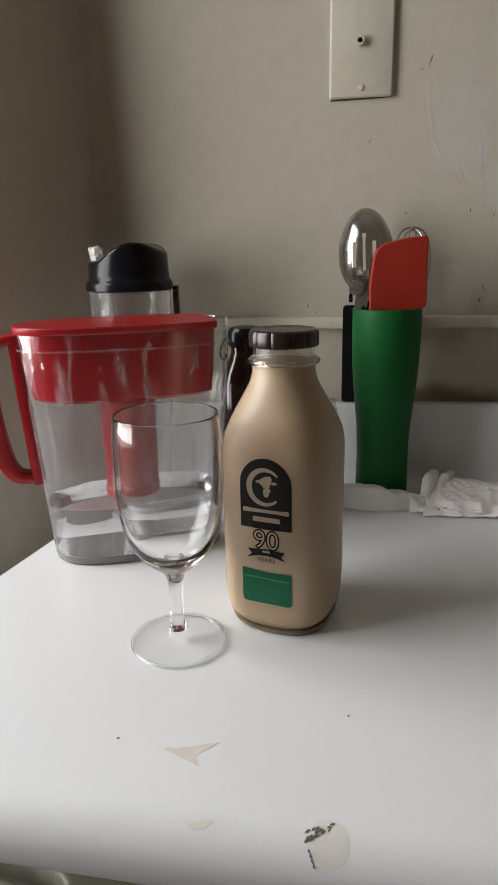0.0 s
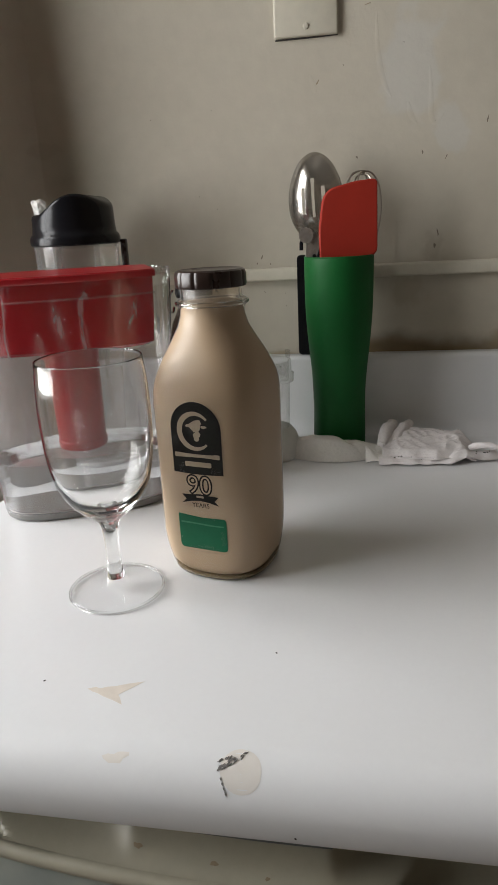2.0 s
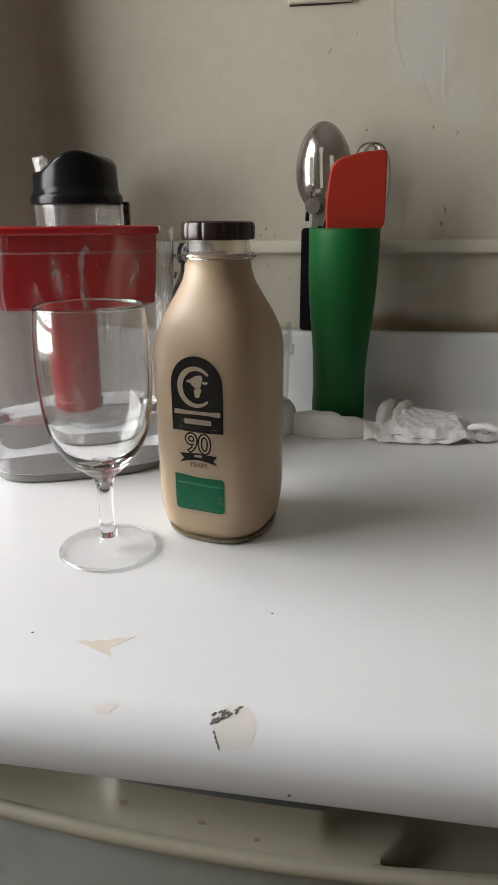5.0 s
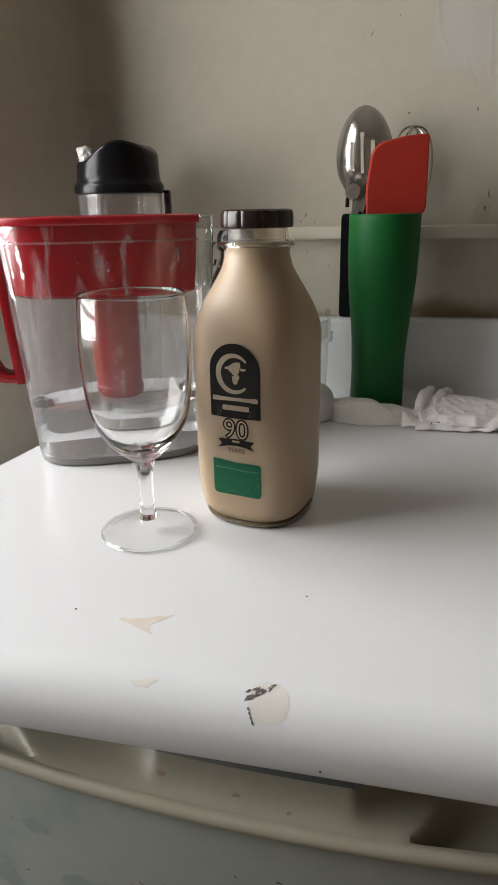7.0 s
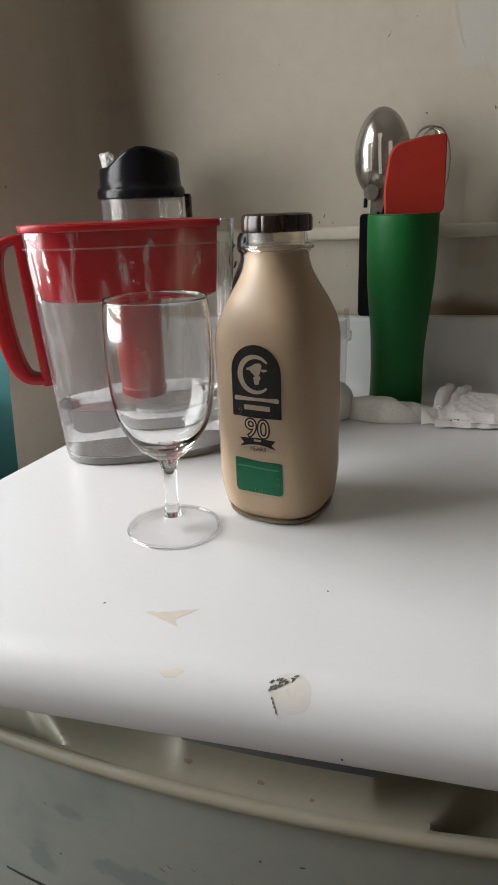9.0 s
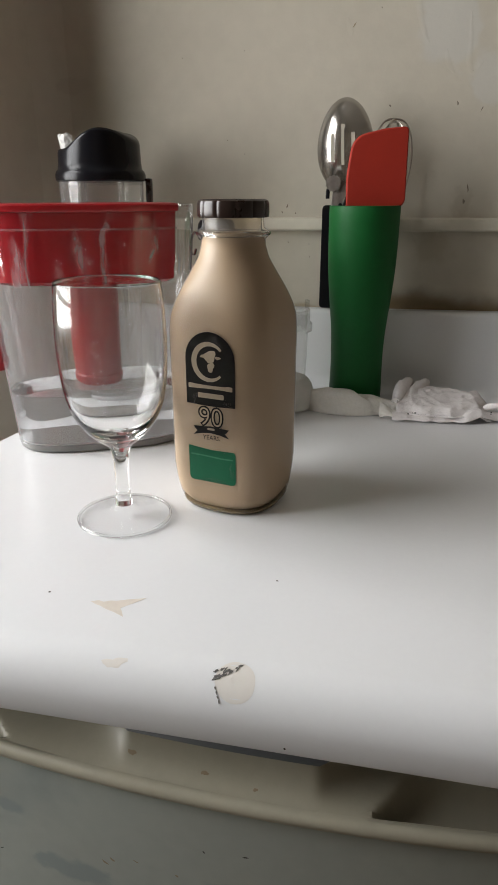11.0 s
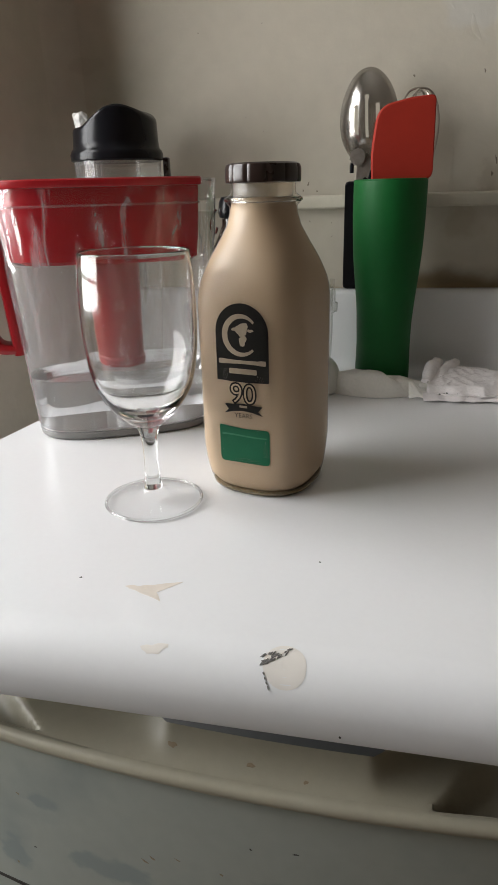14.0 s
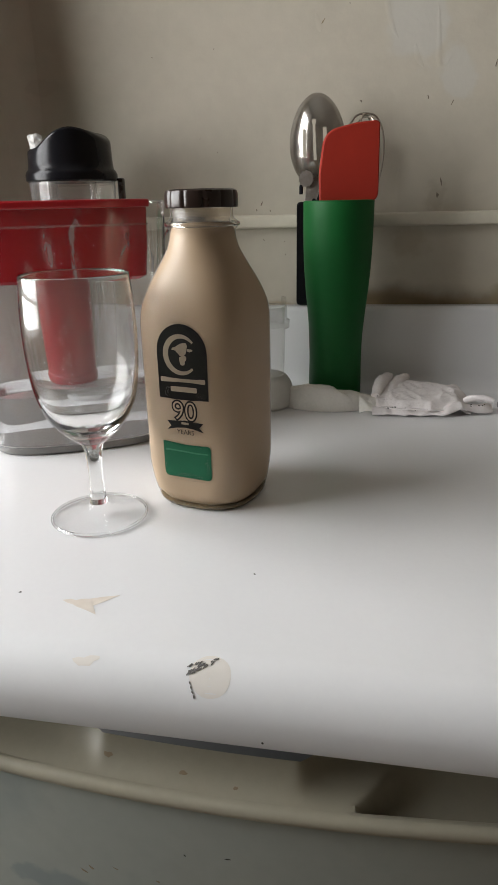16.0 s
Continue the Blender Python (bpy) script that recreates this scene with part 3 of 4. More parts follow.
for k in range(30):
    t, w = rng.random(), rng.random()
    u, v = -0.0220 + 0.0135 * t, 0.0315 + 0.0080 * t + 0.0050 * w * (1 - 0.5 * t)
    stain("scuff", blob(u, v, rng.uniform(0.0002, 0.0005), rng.uniform(0.0007, 0.0016), 60 + k, 8, 0.6, -0.9 + rng.uniform(-0.5, 0.5)), GREY_SCUFF, "", 0.0004)
for k in range(4):
    stain("scuff", blob(-0.0205 + 0.0009 * k, 0.0280 - 0.0021 * k, 0.0003, 0.0010, 90 + k, 8, 0.6, 0.4), GREY_SCUFF, "", 0.0004)
stain("faded_stain", blob(-0.077, 0.0335, 0.0055, 0.0032, 8, 16, 0.5, 0.2), FADED, "", 0.00008)
for k, (x, y, r) in enumerate(((0.0, 0.0, 0.7), (0.217, 0.18, 0.8), (0.213, 0.213, 0.7), (0.17, 0.0, 0.8), (-0.138, -0.035, 0.8), (0.155, -0.02, 0.5))):
    stain("speck", blob(x, top_v(x, y), r / 1000, r / 1300, 120 + k, 8, 0.4), SCUFF)
stain("speck", blob(0.017, 0.001, 0.0006, 0.0006, 130, 8, 0.4), SCUFF)

# ---- sink ----
sink = thing("sink", (0.5, 0.18, TOP), "grey composite drop-in kitchen sink with rounded rim", "sink")


def rect_ring(inset, z, r):
    x0, x1, y0, y1 = SINK[0] + inset - 0.5, SINK[1] - inset - 0.5, SINK[2] + inset - 0.18, SINK[3] - inset - 0.18
    return [(x, y, z) for x, y in rounded([(x0, y0), (x1, y0), (x1, y1), (x0, y1)], r, 7)]


part("rim", rings([rect_ring(0.0, 0.0006, 0.028), rect_ring(0.0, 0.003, 0.028), rect_ring(0.002, 0.005, 0.027), rect_ring(0.018, 0.0055, 0.022), rect_ring(0.022, 0.004, 0.02), rect_ring(0.024, -0.002, 0.02), rect_ring(0.0245, -0.012, 0.02)], True, False, False), SINK_GREY, sink)
part("basin", rings([rect_ring(0.0245, -0.0125, 0.02), rect_ring(0.0275, -0.15, 0.02), rect_ring(0.034, -0.17, 0.02), rect_ring(0.06, -0.18, 0.02)], True, False, True), SINK_GREY, sink)

# ---- appliance under the counter, with a bowed front ----
def bow(x):
    return -0.101 + 0.39 * (x - 0.06) ** 2


appliance = thing("dishwasher", (0.15, 0.15, 0.0), "cream front-bowed kitchen appliance with a scuffed white door", "appliance")
X0, X1, NX = -0.345, 0.465, 220
xs = [X0 + (X1 - X0) * k / NX for k in range(NX + 1)]


def local(x, y, z):
    return (x - 0.15, y - 0.15, z)


def pocket(x, v):
    """Depth of the finger grips let into the top cap."""
    left = min(max((-0.153 - 0.10 * v - x) / (0.006 + 0.03 * v), 0), 1)
    right = min(max((x - 0.060 - 0.05 * v) / (0.006 + 0.05 * v), 0), 1) * min(max((0.30 - x) / 0.01, 0), 1)
    k = max(left, right)
    k = k * k * (3 - 2 * k)
    edge = min(max((v - 0.02) / 0.06, 0), 1)
    return 0.019 * k * edge * edge * (3 - 2 * edge) * max(0, 1 - max(v - 0.08, 0) / 0.55)


cap_rows = []
for x in xs:
    y = bow(x)
    row = [local(x, y + 0.005, 0.8215), local(x, y + 0.001, 0.8218), local(x, y, 0.8228), local(x, y - 0.0004, 0.8262), local(x, y + 0.0008, 0.8288), local(x, y + 0.003, 0.8302), local(x, y + 0.0058, 0.8298)]
    for k in range(1, 41):
        v = (k / 40) ** 1.4
        mid = min(max((x + 0.16) / 0.08, 0), 1) * min(max((0.085 - x) / 0.05, 0), 1)
        z = 0.829 + 0.004 * v + 0.010 * v * v * mid - pocket(x, v)
        row.append(local(x, y + 0.006 + (0.075 - 0.0580 * mid) * v, z))
    row += [local(x, y + 0.0815 - 0.0580 * mid, 0.798), local(x, y + 0.0068, 0.798)]
    cap_rows.append(row)
part("top_cap", rings(cap_rows, True, True, True), CREAM_PLASTIC, appliance, "yellowed cream plastic cap with finger grips", True, 50)
door_rows = [[local(x, bow(x) + 0.005, 0.8213), local(x, bow(x) + 0.0045, 0.80), local(x, bow(x) + 0.0045, 0.10), local(x, bow(x) + 0.0062, 0.10), local(x, bow(x) + 0.0062, 0.8213)] for x in xs]
door = part("door", rings(door_rows, True, True, True), DOOR_ENAMEL, appliance, "white enamel door with grey scuffs")
# dark colour stands in for shade seen through the gap below the counter
part("carcass", box(X0 + 0.01 - 0.15, X1 - 0.01 - 0.15, -0.04 - 0.15, 0.29, 0.0, 0.700), SINK_GREY, appliance, "carcass, coloured dark grey for the shade in the gap")


def on_door(x, z, h):
    return local(x, bow(x) + 0.0045 - h, z)


part("scratch", film([(-0.2290, 0.6925), (-0.215, 0.6922), (-0.192, 0.6915), (-0.1665, 0.6897), (-0.1660, 0.6868), (-0.192, 0.6882), (-0.215, 0.6896), (-0.2290, 0.6908)], on_door, 0.0004), SCUFF, door, "black scrape")
for k in range(12):
    rng = random.Random(500 + k)
    x, z = rng.uniform(-0.22, 0.05), rng.uniform(0.70, 0.79)
    part("scuff", film(blob(x, z, rng.uniform(0.0006, 0.0025), rng.uniform(0.0003, 0.0008), 600 + k, 10, 0.5, rng.uniform(-0.9, 0.3)), on_door, 0.0002), GRIME if k % 3 else SCUFF, door)
for x, y, r in ((-0.075, 0.016, 1.2), (-0.03, 0.014, 1.0), (0.0, 0.011, 0.7)):
    part("speck", film(blob(x, y, 2 * r / 1000, r / 1000, int(900 + 1000 * x), 10, 0.4), lambda u, v, h: local(u, bow(u) + v, 0.829 + 0.004 * (v - 0.006) / 0.017 + 0.010 * ((v - 0.006) / 0.017) ** 2 + h + 0.0002), 0.0002), GRIME, appliance)

# ---- glass bottle of coffee milk ----
def bottle_size(z):
    """Half width and squareness of the bottle at a height."""
    pts = ((0, 0.0378, 2.5), (0.003, 0.0393, 2.6), (0.010, 0.0406, 2.9), (0.022, 0.0413, 3.5), (0.034, 0.0416, 4.0), (0.138, 0.0417, 4.0), (0.146, 0.0414, 3.7), (0.152, 0.0406, 3.4), (0.159, 0.0388, 3.0),
           (0.167, 0.0358, 2.7), (0.178, 0.0305, 2.3), (0.188, 0.0255, 2.1), (0.196, 0.0235, 2.0), (0.2005, 0.0232, 2.0), (0.2025, 0.0252, 2.0), (0.2045, 0.0262, 2.0), (0.2065, 0.0252, 2.0), (0.2085, 0.0222, 2.0), (0.2185, 0.0216, 2.0))
    for (z0, w0, p0), (z1, w1, p1) in zip(pts, pts[1:]):
        if z <= z1:
            t = (z - z0) / (z1 - z0)
            return w0 + (w1 - w0) * t, p0 + (p1 - p0) * t
    return pts[-1][1:]


def bottle_loop(z, inset=0.0, seg=72):
    w, p = bottle_size(z)
    out = []
    for i in range(seg):
        c, s = math.cos(2 * math.pi * i / seg), math.sin(2 * math.pi * i / seg)
        out.append(((w - inset) * math.copysign(abs(c) ** (2 / p), c), (w - inset) * math.copysign(abs(s) ** (2 / p), s), z))
    return out


BOTTLE = (-0.0498, 0.124, TOP + 0.0005)
bottle = thing("milk_bottle", BOTTLE, "square glass bottle of beige coffee milk with brown cap", "bottle", turn=-16)
zs = [0, 0.0015, 0.003, 0.006, 0.010, 0.016, 0.022, 0.028, 0.034] + [0.04 + 0.008 * k for k in range(11)] + [0.128 + 0.004 * k for k in range(18)] + [0.2005, 0.2015, 0.2025, 0.2035, 0.2045, 0.2055, 0.2065, 0.2075, 0.2085, 0.212, 0.2185]
part("glass", rings([bottle_loop(z) for z in zs]), BOTTLE_GLASS, bottle, "clear glass body", True, 60)
zm = [0.0042, 0.006, 0.008, 0.011, 0.016, 0.022, 0.028, 0.034] + [0.04 + 0.008 * k for k in range(11)] + [0.128 + 0.004 * k for k in range(17)] + [0.196, 0.1985, 0.202, 0.2045, 0.2048]
part("milk", rings([bottle_loop(z, 0.0005 + 0.003 * max(0, 1 - (z - 0.0042) / 0.006) + 0.0036 * min(max((z - 0.2) / 0.003, 0), max(0, (0.2085 - z) / 0.002), 1)) for z in zm]), MILK, bottle, "beige coffee milk", True, 60)
capbm = rings([[((r + (0.0003 if i % 8 else -0.0006) * k) * math.cos(2 * math.pi * i / 96), (r + (0.0003 if i % 8 else -0.0006) * k) * math.sin(2 * math.pi * i / 96), z) for i in range(96)]
               for r, z, k in ((0.0222, 0.2152, 0), (0.0248, 0.2152, 1), (0.0253, 0.2166, 1), (0.0253, 0.2238, 1), (0.0246, 0.2262, 0.6), (0.0230, 0.2272, 0), (0.0216, 0.2266, 0), (0.010, 0.2264, 0))])
part("neck_ring", tube([(0.0250 * math.cos(2 * math.pi * k / 64), 0.0250 * math.sin(2 * math.pi * k / 64), 0.2045) for k in range(64)], 0.0018, 0.0018, 10, (0, 0, 1), True), GLASS_SOLID, bottle, "glass ring round the neck")
part("glass_base", rings([bottle_loop(0.0, 0.001), bottle_loop(0.0005, 0.0002), bottle_loop(0.0018, -0.0002), bottle_loop(0.0032, -0.0002), bottle_loop(0.0038, 0.0008)]), BASE_GLASS, bottle, "thick olive-tinted glass bottom")
part("milk_film", lathe([(0.0200, 0.2050), (0.0203, 0.2080), (0.0205, 0.2150)], 48, False, False), NECK_FILM, bottle, "milky film inside the neck")
part("cap", capbm, BROWN_CAP, bottle, "dark brown ribbed plastic cap")


def on_bottle(u, v, h):
    w, p = bottle_size(v)
    return (u, -(w * max(1 - abs(u / w) ** p, 0.02) ** (1 / p)) - h, v)


def print_on(name, outline, material, label="", h=0.0001):
    return part(name, film(outline, on_bottle, h, skirt=False), material, bottle, label)


def strip(points, width):
    """The outline of a band along a line."""
    p = [Vector(q) for q in points]
    a, b = [], []
    for i, q in enumerate(p):
        t = (p[min(i + 1, len(p) - 1)] - p[max(i - 1, 0)]).normalized()
        nrm = Vector((-t.y, t.x)) * (width(i / (len(p) - 1)) if callable(width) else width) / 2
        a.append(q + nrm), b.append(q - nrm)
    return a, b


def band(name, points, width, material, h):
    a, b = strip(points, width)
    bm = bmesh.new()
    va, vb = [bm.verts.new(on_bottle(q.x, q.y, h)) for q in a], [bm.verts.new(on_bottle(q.x, q.y, h)) for q in b]
    for i in range(len(va) - 1):
        bm.faces.new((va[i], va[i + 1], vb[i + 1], vb[i]))
    return part(name, bm, material, bottle)


LX = 0.0010
arch = [(LX - 0.0198, 0.0875), (LX - 0.006, 0.0870), (LX + 0.006, 0.0870), (LX + 0.0198, 0.0875)] + [(LX + 0.0198, 0.108)] + [(LX + 0.0198 * math.cos(math.pi * k / 16), 0.1212 + 0.0198 * math.sin(math.pi * k / 16)) for k in range(17)] + [(LX - 0.0198, 0.108)]
print_on("label_panel", arch, INK, "black arched label panel")
band("crescent", [(LX + 0.0125 * math.cos(math.radians(a)), 0.1195 + 0.0130 * math.sin(math.radians(a))) for a in range(42, 322, 8)], lambda t: 0.0016 + 0.0026 * math.sin(math.pi * t), PALE_INK, 0.0002)
for u, v, ru, rv, sd in ((0.0005, 0.1235, 0.0042, 0.0050, 1), (0.001, 0.1160, 0.0028, 0.0036, 2), (-0.0052, 0.1235, 0.0018, 0.0013, 3), (0.0068, 0.1230, 0.0020, 0.0012, 4)):
    print_on("emblem", blob(LX + u, v, ru, rv, sd, 16, 0.3), PALE_INK, "", 0.0002)
for u0, u1, v0, v1 in ((-0.0178, 0.0178, 0.0995, 0.1030), (-0.0100, 0.0110, 0.0928, 0.0966)):
    print_on("lettering_bar", rounded([(LX + u0, v0), (LX + u1, v0), (LX + u1, v1), (LX + u0, v1)], 0.0008, 3), PALE_INK, "pale lettering bar", 0.0002)


def letters(text, size, u, v, material, h, offset=0.0, name="print"):
    cu = bpy.data.curves.new(name, "FONT")
    cu.body, cu.size, cu.align_x, cu.offset, cu.resolution_u = text, size, "CENTER", offset, 4
    ob = new(name, cu)
    me = bpy.data.meshes.new_from_object(ob.evaluated_get(bpy.context.evaluated_depsgraph_get()))
    bpy.data.objects.remove(ob)
    bm = bmesh.new()
    bm.from_mesh(me)
    for w in bm.verts:
        w.co = on_bottle(u + w.co.x, v + w.co.y, h)
    return part(name, bm, material, bottle)


letters("90", 0.0205, LX, 0.0718, INK, 0.0001, 0.0009, "number_outline")
letters("90", 0.0205, LX, 0.0718, MILK, 0.0002, -0.0003, "number")
ribbon = [(-0.0150, 0.0635), (-0.0115, 0.0668), (-0.0148, 0.0705), (-0.008, 0.0708), (0.0, 0.0716), (0.008, 0.0708), (0.0148, 0.0705), (0.0115, 0.0668), (0.0150, 0.0635), (0.007, 0.0655), (0.0, 0.0662), (-0.007, 0.0655)]
print_on("ribbon", [(LX + u, v) for u, v in ribbon], INK, "black ribbon print")
print_on("ribbon_bar", rounded([(LX - 0.003, 0.0685), (LX + 0.003, 0.0685), (LX + 0.003, 0.0702), (LX - 0.003, 0.0702)], 0.0004, 2), PALE_INK, "", 0.0002)
letters("YEARS", 0.0050, LX, 0.0610, INK, 0.0001, 0.0, "word")
print_on("green_panel", rounded([(LX - 0.0196, 0.0265), (LX + 0.0196, 0.0265), (LX + 0.0196, 0.0535), (LX, 0.0530), (LX - 0.0196, 0.0545)], [0.004, 0.004, 0.003, 0.0005, 0.001], 4), GREEN_INK, "green printed panel")
print_on("green_line", [(LX - 0.0175, 0.0470), (LX - 0.008, 0.0472), (LX + 0.008, 0.0466), (LX + 0.0175, 0.0468), (LX + 0.0175, 0.0478), (LX + 0.008, 0.0478), (LX - 0.008, 0.0484), (LX - 0.0175, 0.0484)], GREEN_PALE, "", 0.0002)
print_on("fine_print", [(LX - 0.016, 0.0244), (LX, 0.0242), (LX + 0.016, 0.0244), (LX + 0.016, 0.0249), (LX, 0.0247), (LX - 0.016, 0.0249)], PALE_INK)

# ---- stemmed glass ----
goblet = thing("wine_glass", (-0.1262, 0.070, TOP + 0.0005), "empty clear stemmed glass with a round foot", "glass")
outer = [(0.0095, 0.0592), (0.0125, 0.0612), (0.0175, 0.0655), (0.0255, 0.0742), (0.0318, 0.0855), (0.0353, 0.098), (0.0372, 0.112), (0.0380, 0.126), (0.0381, 0.142), (0.0374, 0.160), (0.0359, 0.1755)]
inner = [(0.0005, 0.0690), (0.0090, 0.0696), (0.0165, 0.0722), (0.0243, 0.0785), (0.0304, 0.0885), (0.0339, 0.100), (0.0359, 0.112), (0.0369, 0.126), (0.0371, 0.142), (0.0365, 0.160), (0.0350, 0.1755)]
fine = [(0.0005, 0.0590)] + [tuple(p)[:2] for p in smooth_curve([(r, z, 0) for r, z in outer], 5)] + [(0.0358, 0.1763), (0.0354, 0.1766), (0.0351, 0.1763)] + [tuple(p)[:2] for p in smooth_curve([(r, z, 0) for r, z in inner[::-1]], 5)]
part("bowl", lathe(fine, 96), GLASS_BOWL, goblet, "clear bowl with a thick bottom", True, 60)
stem = [(0.0066, 0.0110), (0.0060, 0.0140), (0.0057, 0.018), (0.0052, 0.026), (0.0051, 0.036), (0.0055, 0.046), (0.0066, 0.0535), (0.0090, 0.0588)]
part("stem", lathe([tuple(p)[:2] for p in smooth_curve([(r, z, 0) for r, z in stem], 4)], 64), GLASS_SOLID, goblet, "solid clear stem", True, 60)
foot = [(0.0335, 0.0002), (0.0350, 0.0008), (0.0354, 0.0016), (0.0348, 0.0026), (0.030, 0.0036), (0.020, 0.0050), (0.012, 0.0070), (0.0085, 0.0090), (0.0067, 0.0108)]
part("foot", lathe([tuple(p)[:2] for p in smooth_curve([(r, z, 0) for r, z in foot], 4)], 72, False, False), GLASS_FOOT, goblet, "clear round foot", True, 60)
part("foot_edge", tube([(0.0347 * math.cos(2 * math.pi * k / 72), 0.0347 * math.sin(2 * math.pi * k / 72), 0.0014) for k in range(72)], 0.0011, 0.0011, 10, (0, 0, 1), True), GLASS_BOWL, goblet, "thick rounded edge of the foot")


# ---- water filter pitcher ----
pitcher = thing("water_pitcher", (-0.207, 0.237, TOP + 0.0005), "clear plastic water filter pitcher with red lid and handle", "pitcher", turn=22)


def oval(z, inset=0.0, u0=-9.0, u1=9.0, seg=80, ripple=0.0):
    t = z / 0.215
    a, b = 0.082 + 0.0145 * t - inset, 0.044 + 0.008 * t - inset
    out = []
    for i in range(seg):
        c, s = math.cos(2 * math.pi * i / seg), math.sin(2 * math.pi * i / seg)
        k = ripple * math.sin(26 * 2 * math.pi * i / seg + 22 * z)
        u, v = (a + k) * math.copysign(abs(c) ** (2 / 3.0), c), (b + k) * math.copysign(abs(s) ** (2 / 2.6), s)
        out.append((min(max(u, u0), u1), v, z))
    return out


part("body", rings([oval(z) for z in (0.0072, 0.02, 0.05, 0.1, 0.156)], True, False, False), PLASTIC_CLEAR, pitcher, "clear plastic body", True, 60)
part("upper_body", rings([oval(z, 0, -9, 9, 240, r) for z, r in ((0.156, 0.0002), (0.165, 0.0004), (0.175, 0.0007), (0.185, 0.0007), (0.195, 0.0004), (0.205, 0.0002), (0.2115, 0.0), (0.2215, 0.0))] + [oval(0.2223, 0.0006, -9, 9, 240), oval(0.2223, 0.0018, -9, 9, 240), oval(0.220, 0.0022, -9, 9, 240)], True, False, False), PLASTIC_UPPER, pitcher, "clear plastic upper body with spout and painted reflection streaks", True, 60)
part("base", rings([oval(0.0, 0.003), oval(0.002, 0.001), oval(0.0068, 0.0004), oval(0.0076, 0.0006), oval(0.0076, 0.0022), oval(0.003, 0.0028)]), GREY_BASE, pitcher, "thick grey-looking base")
part("inner_floor", rings([oval(0.0034, 0.003), oval(0.0078, 0.003)]), WHITE_PLASTIC, pitcher, "pale floor of the body")
part("water", rings([oval(z, i_) for z, i_ in ((0.0084, 0.0024), (0.03, 0.0022), (0.0552, 0.0022), (0.0562, 0.0016), (0.0560, 0.0032), (0.0556, 0.0052))]), WATER, pitcher, "clear water in the bottom")
part("reservoir", rings([oval(0.156, 0.010, -9, 0.070), oval(0.159, 0.005, -9, 0.074), oval(0.18, 0.0030, -9, 0.0755), oval(0.2167, 0.0026, -9, 0.077)]), RED_SHELL, pitcher, "red plastic reservoir", True, 50)
part("filter", moved(lathe([(0.0235, 0.054), (0.0258, 0.057), (0.0262, 0.064), (0.0248, 0.066), (0.0255, 0.10), (0.0270, 0.1555)], 40), pose(-0.003, 0.0, 0)), RED, pitcher, "red filter housing")
part("lid", rings([oval(0.2168, 0.0026, -9, 0.0770), oval(0.2170, -0.0012, -9, 0.0790), oval(0.2180, -0.0018, -9, 0.0795), oval(0.2222, -0.0020, -9, 0.0797), oval(0.2233, -0.0010, -9, 0.0788), oval(0.2236, 0.004, -9, 0.0765), oval(0.2228, 0.010, -9, 0.071), oval(0.2232, 0.02, -9, 0.060)]), RED, pitcher, "red flat lid")
grip = smooth_curve([(-0.094, 0, 0.2105), (-0.106, 0, 0.2105), (-0.117, 0, 0.2045), (-0.1235, 0, 0.190), (-0.1255, 0, 0.165), (-0.1240, 0, 0.132), (-0.1195, 0, 0.106), (-0.113, 0, 0.0895), (-0.104, 0, 0.0825), (-0.085, 0, 0.0815)], 8)
part("handle", tube(grip, lambda t: 0.0046 + 0.0040 * math.sin(math.pi * min(max((t - 0.15) / 0.8, 0), 1)) ** 1.5, 0.012, 20, (0, 1, 0), False, 4.5), RED, pitcher, "red D-shaped handle", True, 50)
part("handle_strip", tube([(-0.0985, 0, 0.2150), (-0.0962, 0, 0.17), (-0.0928, 0, 0.12), (-0.0902, 0, 0.0765)], 0.0055, 0.0125, 12, (0, 1, 0), False, 3.5), RED, pitcher, "red strip along the body")
part("seam", rings([oval(0.2020, 0.0, -9, 0.0765), oval(0.2024, -0.0014, -9, 0.0775), oval(0.2036, -0.0014, -9, 0.0775), oval(0.2040, 0.0, -9, 0.0765)], True, False, False), PLASTIC_CLEAR, pitcher, "raised clear ridge")

# ---- blender jar behind the pitcher ----
blender = thing("blender_jar", (-0.243, 0.372, TOP + 0.0005), "clear blender jar with a black domed lid", "blender")
part("base", lathe([(0.034, 0), (0.0352, 0.003), (0.0356, 0.010), (0.034, 0.012)], 40), GREY_LIGHT, blender, "light grey foot ring")
jar = part("jar", lathe([(0.0348, 0.0125), (0.0365, 0.05), (0.0425, 0.16), (0.0453, 0.2445), (0.0437, 0.2445), (0.0435, 0.2405)], 48, True, False), JAR_CLEAR, blender, "clear scuffed jar", True, 60)
for k in range(6):
    a = 2 * math.pi * k / 6 + 0.3
    part("rib", tube([(0.0385 * math.cos(a), 0.0385 * math.sin(a), 0.10), (0.0425 * math.cos(a), 0.0425 * math.sin(a), 0.244)], 0.0016, 0.0016, 8), JAR_CLEAR, jar)
part("hinge", box(0.0440, 0.0500, 0.016, 0.026, 0.205, 0.2475, 0.0015), BROWN_CAP, blender, "dark brown hinge piece")


def lid_top(x):
    """The lid's wavy crown: low spout side, then a hump."""
    t = (x + 0.044) / 0.088
    return 0.2755 + 0.0185 * max(0, math.sin(math.pi * min(max((t - 0.22) / 0.95, 0), 1))) ** 1.4


lid_loops = [[(r * math.cos(2 * math.pi * i / 64), r * math.sin(2 * math.pi * i / 64), z) for i in range(64)] for r, z in ((0.0455, 0.2435), (0.0480, 0.2450), (0.0482, 0.2505), (0.0468, 0.2540), (0.0448, 0.2560), (0.0440, 0.2625))]
